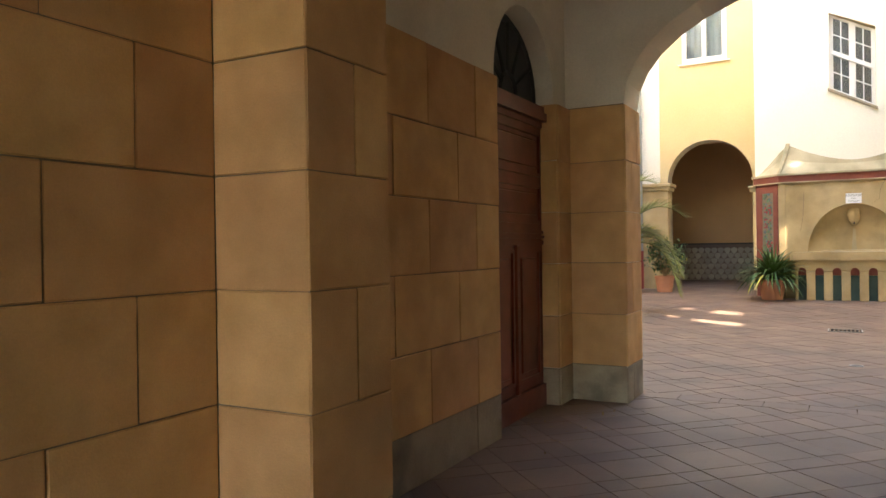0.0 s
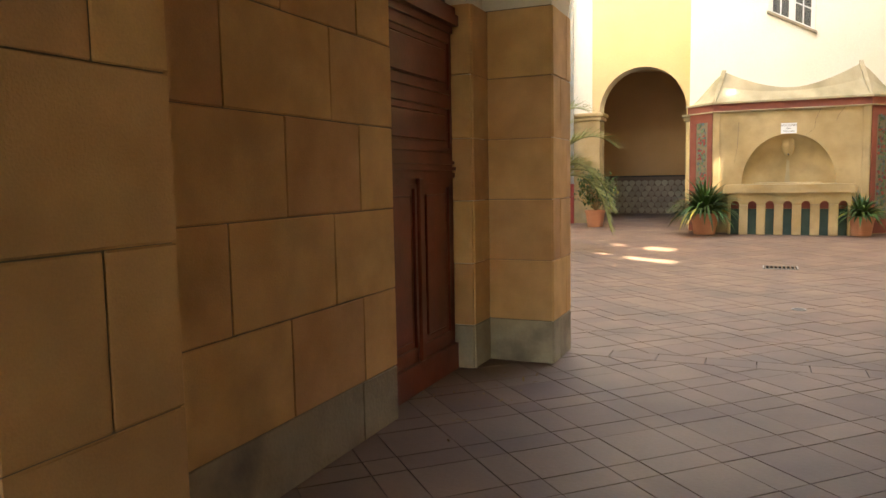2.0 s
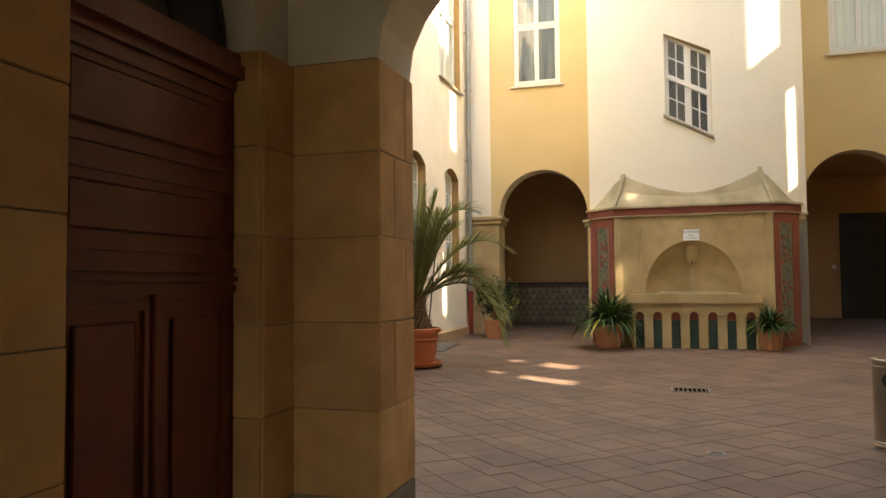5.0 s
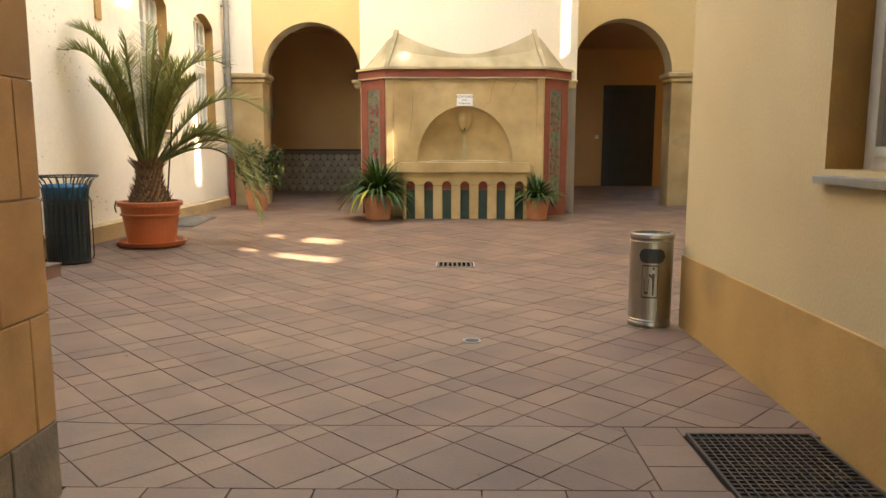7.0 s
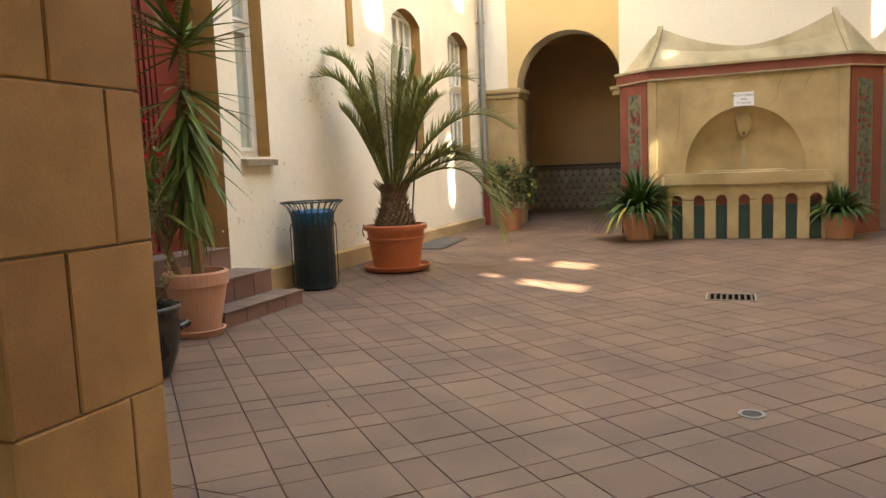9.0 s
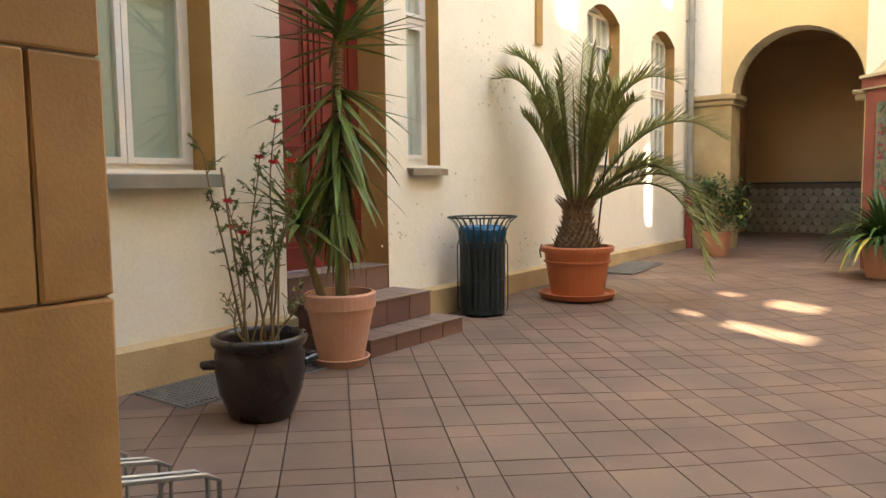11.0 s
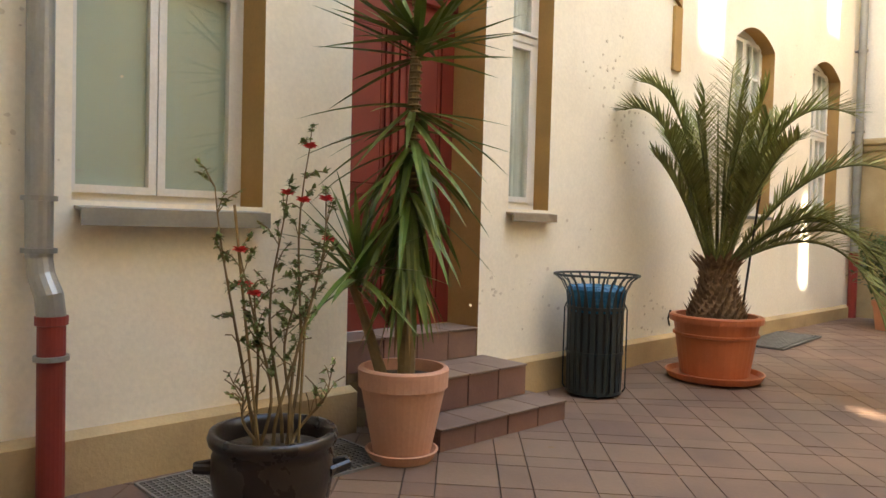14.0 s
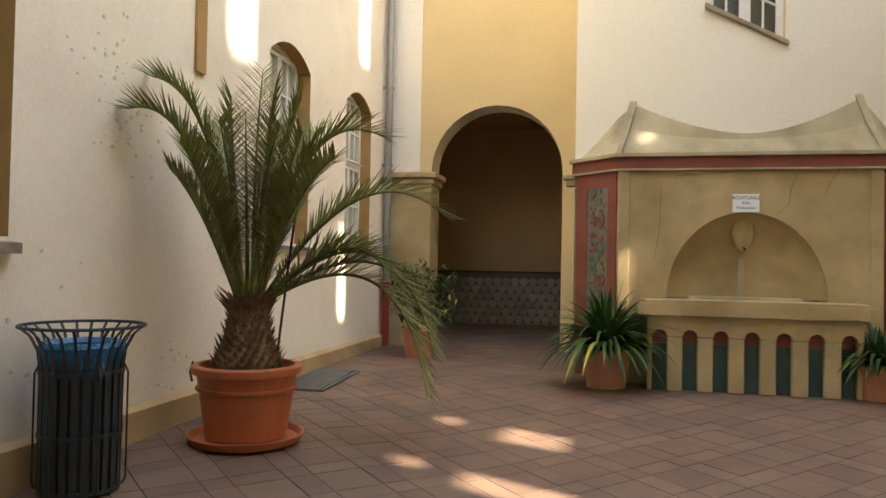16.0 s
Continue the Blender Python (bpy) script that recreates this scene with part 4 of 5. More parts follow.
# ---- pots and plants ----
def pot(parent, material, r_top, r_bot, h, rim=0.05, lip=0.02, saucer=0.0, soil=0.06, smat=None):
    s = 0.035 if saucer else 0.0
    part("pot", lathe(bmesh.new(), [(0, s), (r_bot, s), (r_top - lip, s + h - rim), (r_top, s + h - rim + 0.003), (r_top + 0.004, s + h - 0.01), (r_top - 0.008, s + h), (r_top - lip - 0.012, s + h), (r_top - lip - 0.02, s + h - soil)], 36), material, parent, smooth=False)
    part("soil", lathe(bmesh.new(), [(0, s + h - soil + 0.02), (r_top * 0.5, s + h - soil + 0.012), (r_top - lip - 0.014, s + h - soil)], 24, wob=0.01), SOIL, parent)
    if saucer:
        part("saucer", lathe(bmesh.new(), [(0, 0), (saucer - 0.03, 0), (saucer, 0.05), (saucer - 0.012, 0.053), (saucer - 0.04, 0.018), (0, 0.016)], 36), smat or material, parent)
    return s + h


def frond(name, parent, tip, ctrl, start, rng, n=62, leaf=0.20, hang=0.04):
    s, c, t = Vector(start), Vector(ctrl), Vector(tip)
    bm, rb = bmesh.new(), bmesh.new()
    pts = [s * (1 - f) ** 2 + c * 2 * f * (1 - f) + t * f * f for f in (i / 20 for i in range(21))]
    tube(rb, pts, [0.016 * (1 - 0.85 * i / 20) for i in range(21)], 5)
    for i in range(n):
        f = 0.09 + 0.91 * i / (n - 1)
        p = s * (1 - f) ** 2 + c * 2 * f * (1 - f) + t * f * f
        d = ((c - s) * (1 - f) + (t - c) * f).normalized()
        side = Vector((t.y - s.y, s.x - t.x, 0)).normalized()
        up = side.cross(d)
        ln = leaf * (0.55 + 0.75 * math.sin(math.pi * min(1, f * 0.75 + 0.12))) * rng.uniform(0.85, 1.1) * (0.45 if f < 0.24 else 1)
        for sg in (-1, 1):
            out = d * (0.5 + 0.45 * f) + side * sg * rng.uniform(0.75, 1.0) + up * rng.uniform(0.15, 0.65)
            blade(bm, p, out, ln, 0.0145, hang * rng.uniform(0.0, 2.0), 3, 0.35, 0.8)
    r = part("frond", bm, PALM, parent)
    part("rachis", rb, PALM_R, r)


palm = thing("potted_palm", "date palm with arching fronds in an orange plastic pot", "palm", pose(-3.03, 12.72, 0.118))
pot(palm, ORANGE, 0.345, 0.255, 0.455, 0.055, 0.03, 0.37, 0.05)
part("pot_band", lathe(bmesh.new(), [(0.302, 0.33), (0.318, 0.335), (0.320, 0.352), (0.307, 0.357)], 36), ORANGE, palm)
part("trunk", lathe(bmesh.new(), [(0, 0.43), (0.21, 0.43), (0.215, 0.50), (0.185, 0.58), (0.15, 0.66), (0.135, 0.76), (0.13, 0.84), (0.10, 0.90), (0, 0.92)], 30, wob=0.05), BARK, palm)
rng = random.Random(3)
bm = bmesh.new()
for k in range(260):
    a, z = k * 2.399, 0.44 + 0.45 * (k / 260)
    r = 0.21 - 0.08 * min(1, max(0, (z - 0.5) / 0.22))
    stub = k > 215
    b = Vector((r * math.cos(a), r * math.sin(a), z))
    blade(bm, b, (math.cos(a) * (0.8 if stub else 0.45), math.sin(a) * (0.8 if stub else 0.45), 1.0), rng.uniform(0.09, 0.16) if stub else rng.uniform(0.04, 0.1), 0.055 if stub else 0.04, rng.uniform(-0.2, 0.4), 2, 0.4, 1.0)
tagged(part("leaf_base_fibre", bm, BARK, palm, "shaggy brown cut leaf bases"), kind="stuff")
# fronds: tip and bend, each as (along the wall to the north-east, away from the wall's near end, height above the trunk)
FR = (((-0.74, -0.1, 1.20), (-0.36, -0.05, 1.36)), ((-0.64, 0.12, 1.46), (-0.24, 0.05, 1.42)), ((0.05, -0.12, 1.50), (0.0, -0.15, 0.9)), ((0.30, 0.0, 1.36), (0.16, 0.0, 0.9)),
      ((0.88, 0.1, 1.16), (0.30, 0.05, 1.42)), ((1.30, 0.0, 0.62), (0.72, 0.0, 1.12)), ((1.14, -0.25, -0.58), (0.95, -0.15, 0.62)), ((1.12, 0.2, -0.1), (0.85, 0.15, 0.78)),
      ((-0.15, 0.2, 1.38), (-0.12, 0.1, 0.85)), ((-0.42, -0.3, 0.98), (-0.25, -0.15, 0.75)), ((0.48, -0.45, 0.92), (0.28, -0.2, 0.8)), ((0.55, 0.5, 1.0), (0.3, 0.25, 0.9)),
      ((-0.32, 0.4, 1.1), (-0.2, 0.2, 0.9)), ((0.15, -0.5, 1.08), (0.05, -0.2, 0.85)), ((0.14, 0.1, 1.46), (0.05, 0.05, 0.9)), ((0.18, 0.5, 1.2), (0.05, 0.2, 0.95)), ((-0.2, -0.35, 1.12), (-0.12, -0.12, 0.8)),
      ((-0.3, 0.05, 1.12), (-0.18, 0.02, 0.7)), ((-0.28, -0.2, 0.8), (-0.16, -0.1, 0.55)), ((0.26, -0.3, 0.78), (0.15, -0.15, 0.55)), ((0.05, -0.35, 0.85), (0.02, -0.15, 0.55)), ((0.4, 0.05, 0.9), (0.22, 0.02, 0.6)), ((-0.05, -0.25, 1.2), (-0.03, -0.1, 0.7)), ((0.3, -0.2, 1.1), (0.16, -0.1, 0.7)), ((0.42, 0.2, 1.15), (0.2, 0.1, 0.8)), ((-0.5, 0.0, 0.85), (-0.3, 0.0, 0.65)),
      ((0.85, -0.2, 0.25), (0.6, -0.12, 0.6)), ((1.22, -0.05, -0.3), (1.0, 0.0, 0.72)))


def leaning(p):
    return (0.89 * p[0] - 0.456 * p[1], 0.456 * p[0] + 0.89 * p[1], 0.87 + p[2])


for tip, ctrl in FR:
    tip, ctrl = leaning(tip), leaning(ctrl)
    a = math.atan2(tip[1], tip[0])
    frond("frond", palm, tip, ctrl, (0.06 * math.cos(a), 0.06 * math.sin(a), 0.86), rng, *((72, 0.25, 0.14) if tip[0] > 0.7 else ()))
bm = bmesh.new()
for k in range(22):
    a = k * 2.399
    blade(bm, (0.07 * math.cos(a), 0.07 * math.sin(a), 0.94), (math.cos(a) * 0.55, math.sin(a) * 0.55, 1.0), rng.uniform(0.14, 0.3), 0.02, rng.uniform(0.3, 0.9), 4)
part("young_leaves", bm, PALM, palm)
part("support_cane", tube(bmesh.new(), [(0.17, 0.05, 0.45), (0.22, 0.1, 1.1), (0.29, 0.14, 1.85)], 0.009), IRON, palm)
part("side_strap", tube(bmesh.new(), [(-0.37, -0.03, 0.49), (-0.385, -0.04, 0.42), (-0.375, -0.03, 0.36)], 0.008, 5), IRON, palm)

# yucca
yuc = thing("potted_yucca", "tall yucca with hanging leaves in a pale terracotta pot", "yucca", pose(-3.18, 9.66, 0.07))
pot(yuc, TERRA_P, 0.225, 0.145, 0.43, 0.10, 0.012, 0.185, 0.06)
bm = bmesh.new()
tube(bm, [(0.02, 0, 0.40), (0.0, 0.02, 1.0), (-0.01, 0.02, 1.6), (0.02, 0.02, 2.15), (0.03, 0.03, 2.5)], [0.045, 0.035, 0.03, 0.026, 0.02], 10)
tube(bm, [(-0.05, -0.1, 0.42), (-0.12, -0.16, 0.7), (-0.2, -0.2, 0.9)], [0.03, 0.024, 0.02], 9)
for k in range(58):
    z = 0.5 + k * 0.033
    lathe(bm, [(0.026, z), (0.046 - 0.016 * k / 58, z + 0.008), (0.026, z + 0.016)], 10, 0.0 + 0.02 * (k / 58), 0.02)
part("stem", bm, TWIG, yuc, "ringed brown stems")


def tuft(parent, c, n, lmin, lmax, width, e0, e1, droop, seed, m=YUC):
    rg = random.Random(seed)
    bm = bmesh.new()
    for k in range(n):
        a, e = k * 2.399 + rg.random() * 0.4, radians(e0 + (e1 - e0) * ((k + 0.5) / n) + rg.uniform(-8, 8))
        o = Vector((math.cos(a) * math.cos(e), math.sin(a) * math.cos(e), math.sin(e)))
        if c[0] + parent.location.x + o.x * lmax < -3.70 and o.x < 0:
            o.x *= 0.35
        blade(bm, Vector(c) + Vector((0, 0, rg.uniform(-0.08, 0.06))), o, rg.uniform(lmin, lmax), width * rg.uniform(0.8, 1.15), droop * rg.uniform(0.4, 1.4), 6, 0.3)
    return part("leaf_crown", bm, m, parent)


tuft(yuc, (0.02, 0.02, 2.06), 40, 0.45, 0.62, 0.058, -14, 50, 0.12, 11)
tuft(yuc, (0.03, 0.03, 2.42), 40, 0.42, 0.62, 0.055, -5, 85, 0.2, 12)
tuft(yuc, (0.0, 0.02, 1.72), 24, 0.45, 0.64, 0.052, -38, 5, 0.3, 13)
tuft(yuc, (0.0, 0.02, 1.55), 36, 0.42, 0.64, 0.05, -66, -18, 0.6, 14)
tuft(yuc, (0.0, 0.0, 1.32), 36, 0.42, 0.62, 0.05, -73, -30, 0.7, 15)
tuft(yuc, (0.0, 0.0, 1.05), 28, 0.38, 0.54, 0.05, -78, -40, 0.8, 18)
tuft(yuc, (-0.13, -0.2, 0.93), 38, 0.42, 0.58, 0.046, -25, 80, 0.4, 16)
tuft(yuc, (0.0, 0.0, 0.9), 9, 0.3, 0.45, 0.035, -75, -40, 1.6, 17, YUC_DRY)

# rose in the black pot
rose = thing("potted_rose", "spindly red rose bush in a dark glazed pot with handles", "rose", pose(-2.78, 8.685, 0.057) @ Matrix.Diagonal((0.95, 0.95, 1.07, 1)))
part("pot", lathe(bmesh.new(), [(0, 0), (0.15, 0), (0.165, 0.015), (0.215, 0.13), (0.235, 0.24), (0.232, 0.31), (0.222, 0.335), (0.244, 0.35), (0.25, 0.37), (0.243, 0.39), (0.22, 0.39), (0.21, 0.36), (0.21, 0.32)], 40), GLAZE, rose, smooth=True)
part("soil", lathe(bmesh.new(), [(0, 0.335), (0.12, 0.33), (0.215, 0.32)], 24), SOIL, rose)
for sg in (-1, 1):
    part("pot_handle", tube(bmesh.new(), [(sg * 0.10, sg * 0.20, 0.26), (sg * 0.135, sg * 0.255, 0.265), (sg * 0.17, sg * 0.235, 0.262), (sg * 0.18, sg * 0.14, 0.255)], 0.018, 8), GLAZE, rose)
rg = random.Random(21)
leafb, twigb = bmesh.new(), bmesh.new()
blooms = []


def rose_leaf(p, rg):
    for q in range(3):
        o = Vector((rg.uniform(-1, 1), rg.uniform(-1, 1), rg.uniform(-0.3, 0.7))).normalized()
        blade(leafb, p, o, rg.uniform(0.018, 0.032), 0.019, 0.3, 2, 0.2, 0.9)


# each stem: foot, then how far its tip leans along the wall and out of it, and its height
STEMS = tuple((bx0, by0, 0.55 * u - 0.83 * d, 0.83 * u + 0.55 * d, z) for bx0, by0, u, d, z in (
    (0.03, 0.04, 0.13, 0.02, 1.36), (-0.02, 0.02, 0.01, 0.05, 1.20), (0.05, 0.05, 0.17, -0.05, 1.18), (-0.05, -0.05, -0.11, -0.02, 1.00),
    (-0.04, -0.07, -0.24, 0.03, 1.22), (0.04, 0.0, 0.19, 0.06, 1.04), (-0.02, -0.03, -0.06, -0.08, 0.86), (0.02, 0.03, 0.09, -0.06, 0.92), (-0.04, -0.04, -0.18, 0.0, 0.55), (0.05, 0.06, 0.24, 0.02, 0.58)))
for i, (bx0, by0, tx, ty, tz) in enumerate(STEMS):
    stemb = bmesh.new()
    pts = [Vector((bx0 + (tx - bx0) * f + 0.02 * math.sin(7 * f + i), by0 + (ty - by0) * f ** 1.4 + 0.025 * math.sin(5 * f + 2 * i), 0.33 + (tz - 0.33) * f)) for f in (k / 10 for k in range(11))]
    tube(stemb, pts, [0.008 * (1 - 0.7 * k / 10) for k in range(11)], 5)
    for k in range(4, 11):
        for q in range(2):
            e = pts[k] + Vector((rg.uniform(-0.06, 0.06), rg.uniform(-0.08, 0.08), rg.uniform(0.0, 0.10)))
            tube(twigb, [pts[k], (pts[k] + e) / 2 + Vector((0, 0, 0.015)), e], 0.0022, 4)
            if k > 4 or q == 0:
                for w in range(5 if i < 8 else 1):
                    rose_leaf(pts[k].lerp(e, rg.uniform(0.3, 1)), rg)
    part("stem", stemb, TWIG, rose)
    if i < 7 and i != 4:
        blooms.append(pts[-1])
    if i in (0, 3):
        blooms.append(pts[8] + Vector((rg.uniform(-0.06, 0.06), rg.uniform(-0.07, 0.07), 0.02)))
tagged(part("twigs", twigb, TWIG, rose), kind="stuff")
tagged(part("leaves", leafb, ROSE_L, rose), kind="stuff")
for b in blooms:
    bm = bmesh.new()
    for k in range(9):
        a = k * 2.399
        blade(bm, b, (math.cos(a), math.sin(a), 0.25 + 0.12 * k), 0.036, 0.042, 0.8, 3, 0.4, 0.9)
    part("flower", bm, ROSE_R, rose, "red rose bloom")
part("support_cane", tube(bmesh.new(), [(-0.02, -0.05, 0.32), (-0.05, -0.10, 0.75), (-0.08, -0.14, 1.16)], 0.006, 6), CANE, rose)
part("support_cane", tube(bmesh.new(), [(0.05, 0.08, 0.32), (0.06, 0.1, 0.85)], 0.006, 6), CANE, rose)


def clivia(label, m, r, h, seed, n=64, reach=0.42):
    o = thing("potted_clivia", label, "potted plant", m, "pots beside the fountain")
    pot(o, TERRA, r, r * 0.74, h, 0.06, 0.012, 0, 0.05)
    rg = random.Random(seed)
    bm, by = bmesh.new(), bmesh.new()
    for k in range(n):
        a, e = k * 2.399, radians(84 - 58 * k / n + rg.uniform(-10, 10))
        yellow = k > n * 0.7 and rg.random() < 0.07
        blade(by if yellow else bm, (0.06 * math.cos(a), 0.06 * math.sin(a), h - 0.03), (math.cos(a) * math.cos(e), math.sin(a) * math.cos(e), math.sin(e)), rg.uniform(0.75, 1.1) * reach * (1.2 if yellow else 1), 0.056, rg.uniform(2.0, 2.8) if yellow else rg.uniform(1.4, 2.4), 8, 0.25)
    part("leaves", bm, CLIV, o)
    part("yellow_leaves", by, CLIV_Y, o, "drooping yellowed leaves")
    return o


clivia("dark-leaved clivia with yellowing leaves in a terracotta pot", pose(-0.745, 15.40, 0.155), 0.235, 0.36, 31, 230, 0.70)
clivia("small clivia in a terracotta pot beside the fountain", pose(1.60, 15.44, 0.158, 0, 0, 40), 0.20, 0.31, 32, 140, 0.44)
sh = thing("potted_shrub", "leafy green shrub with yellow flowers in a terracotta pot", "potted plant", pose(-2.93, 16.9, 0.16))
pot(sh, TERRA, 0.20, 0.15, 0.34, 0.06, 0.012)
rg = random.Random(41)
bm, st, fl = bmesh.new(), bmesh.new(), bmesh.new()
for k in range(34):
    a = k * 2.399
    e = Vector((math.cos(a) * rg.uniform(0.1, 0.42), math.sin(a) * rg.uniform(0.1, 0.35), rg.uniform(0.5, 1.02)))
    tube(st, [(0, 0, 0.3), e * 0.5 + Vector((0, 0, 0.25)), e], 0.004, 4)
    for q in range(34):
        p = e + Vector((rg.gauss(0, 0.07), rg.gauss(0, 0.07), rg.gauss(0, 0.07)))
        blade(fl if q == 0 and k % 5 == 0 else bm, p, (rg.uniform(-1, 1), rg.uniform(-1, 1), rg.uniform(-0.5, 0.6)), rg.uniform(0.06, 0.11), 0.045, 0.5, 3, 0.2, 0.8)
for k in range(14):
    p = Vector((0.35 + rg.gauss(0, 0.06), rg.gauss(-0.05, 0.06), 0.72 + rg.gauss(0, 0.07)))
    blade(fl, p, (rg.uniform(-1, 1), rg.uniform(-1, 1), -0.6), 0.07, 0.03, 0.5, 3)
part("stems", st, TWIG, sh)
part("leaves", bm, leaf_mat("shrub_leaf", (0.04, 0.075, 0.02), (0.06, 0.1, 0.025)), sh)
tagged(part("flowers", fl, CLIV_Y, sh, "hanging yellow trumpet flowers"), kind="stuff")

# ---- bins ----
bn = thing("litter_bin", "dark green slatted litter bin with a flared rim and blue bag", "litter bin", pose(-3.41, 11.65, 0.07) @ Matrix.Diagonal((0.89, 0.89, 0.985, 1)))
for z, r in ((0.02, 0.215), (0.30, 0.222), (0.62, 0.224)):
    part("hoop", lathe(bmesh.new(), [(r - 0.004, z), (r + 0.006, z), (r + 0.006, z + 0.022), (r - 0.004, z + 0.022), (r - 0.004, z)], 32), GREENM, bn)
part("top_ring", tube(bmesh.new(), [(0.335 * math.cos(a), 0.335 * math.sin(a), 0.865) for a in (2 * math.pi * k / 36 for k in range(37))], 0.009, 6), GREENM, bn)
for k in range(24):
    bm = bmesh.new()
    a = 2 * math.pi * k / 24
    prof = [(0.212, 0.02), (0.216, 0.3), (0.218, 0.64), (0.232, 0.74), (0.275, 0.82), (0.333, 0.862)]
    ca, sa = math.cos(a), math.sin(a)
    w = 0.019
    rows = []
    for r, z in prof:
        ww_ = w if z < 0.66 else 0.008
        rows.append([bm.verts.new((r * ca - sa * s * ww_ + d * ca, r * sa + ca * s * ww_ + d * sa, z)) for s, d in ((-1, 0), (1, 0), (1, 0.005), (-1, 0.005))])
    for p, q in zip(rows, rows[1:]):
        for i in range(4):
            bm.faces.new((p[i], p[(i + 1) % 4], q[(i + 1) % 4], q[i]))
    bm.faces.new(rows[0])
    bm.faces.new(rows[-1])
    part("slat", bm, GREENM, bn)
for k in range(6):
    a = 2 * math.pi * (k + 0.5) / 6
    part("guard_rod", tube(bmesh.new(), [(0.226 * math.cos(a), 0.226 * math.sin(a), 0.03), (0.246 * math.cos(a), 0.246 * math.sin(a), 0.06), (0.246 * math.cos(a), 0.246 * math.sin(a), 0.62), (0.226 * math.cos(a), 0.226 * math.sin(a), 0.66)], 0.006, 6), GREENM, bn)
part("liner", lathe(bmesh.new(), [(0, 0.025), (0.2, 0.025), (0.202, 0.66), (0.19, 0.66), (0.19, 0.1)], 32), IRON, bn)
part("rubbish_bag", lathe(bmesh.new(), [(0.207, 0.60), (0.215, 0.66), (0.225, 0.76), (0.21, 0.785), (0.18, 0.76), (0.17, 0.5)], 40, wob=0.035), BAG, bn, "crumpled blue plastic bag")
part("foot", bx(-0.12, -0.12, 0.0, 0.12, 0.12, 0.024), GREENM, bn)

ash = thing("ashtray_bin", "round stainless steel ashtray bin with a dark slot", "ashtray bin", pose(1.70, 9.52, 0, 0, 0, -14) @ Matrix.Diagonal((0.95, 0.95, 0.93, 1)))
part("body", lathe(bmesh.new(), [(0, 0.0), (0.15, 0.0), (0.153, 0.02), (0.15, 0.035), (0.15, 0.64), (0.156, 0.65), (0.156, 0.675), (0.15, 0.68), (0.13, 0.68), (0.125, 0.66), (0, 0.655)], 40), STEEL, ash, smooth=False)
for z in (0.03, 0.05, 0.62):
    part("bead", lathe(bmesh.new(), [(0.149, z), (0.154, z + 0.004), (0.149, z + 0.008)], 40), STEEL, ash)


def on_drum(pts, r=0.1515, d=0.002):
    bm = bmesh.new()
    vs = []
    for rr in (r - d, r):
        vs.append([bm.verts.new((rr * math.sin(u), -rr * math.cos(u), z)) for u, z in pts])
    bm.faces.new(vs[1])
    for i in range(len(pts)):
        j = (i + 1) % len(pts)
        bm.faces.new((vs[0][i], vs[0][j], vs[1][j], vs[1][i]))
    return bm


def slot(u0, u1, z0, z1, r=0.1525, n=16):
    """A round-ended strip laid round the drum."""
    bm, cols = bmesh.new(), []
    h = (z1 - z0) / 2
    for k in range(n + 1):
        u = u0 + (u1 - u0) * k / n
        e = max(0.0, h / r - min(u - u0, u1 - u)) * r
        w = math.sqrt(max(0.0, h * h - e * e)) + 0.002
        cols.append([bm.verts.new((q * math.sin(u), -q * math.cos(u), (z0 + z1) / 2 + sg * w)) for q, sg in ((r, -1), (r, 1), (r - 0.004, 1), (r - 0.004, -1))])
    for a, b in zip(cols, cols[1:]):
        for q in range(4):
            bm.faces.new((a[q], a[(q + 1) % 4], b[(q + 1) % 4], b[q]))
    bm.faces.new(cols[0])
    bm.faces.new(cols[-1])
    return bm


# Drum is uncut; a black strip paints the shade inside the slot.
part("slot_shade_strip", slot(-0.60, 0.62, 0.475, 0.575), INK_AND_SHADE, ash, "rounded black strip painting the shade inside the slot")
pic = part("litter_symbol", on_drum([(0.05, 0.24), (0.13, 0.24), (0.15, 0.40), (0.03, 0.40)]), INK_AND_SHADE, ash, "black printed litter pictogram")
part("symbol_head", on_drum([(0.09 + 0.06 * math.cos(k), 0.435 + 0.013 * math.sin(k)) for k in (2 * math.pi * q / 8 for q in range(8))]), INK_AND_SHADE, ash)
part("symbol_basket", on_drum([(-0.30, 0.25), (-0.14, 0.25), (-0.10, 0.36), (-0.13, 0.36), (-0.16, 0.265), (-0.28, 0.265), (-0.31, 0.36), (-0.34, 0.36)]), INK_AND_SHADE, ash)
part("symbol_arm", on_drum([(0.03, 0.385), (0.03, 0.36), (-0.12, 0.385), (-0.11, 0.40)]), INK_AND_SHADE, ash)

for u0, u1, z0, z1 in ((-0.42, 0.30, 0.452, 0.458), (-0.42, 0.30, 0.222, 0.228)):
    part("symbol_border", slot(u0, u1, z0, z1, 0.1518), INK_AND_SHADE, ash)
for u in (-0.42, 0.30):
    part("symbol_border", on_drum([(u - 0.012, 0.228), (u + 0.012, 0.228), (u + 0.012, 0.452), (u - 0.012, 0.452)]), INK_AND_SHADE, ash)

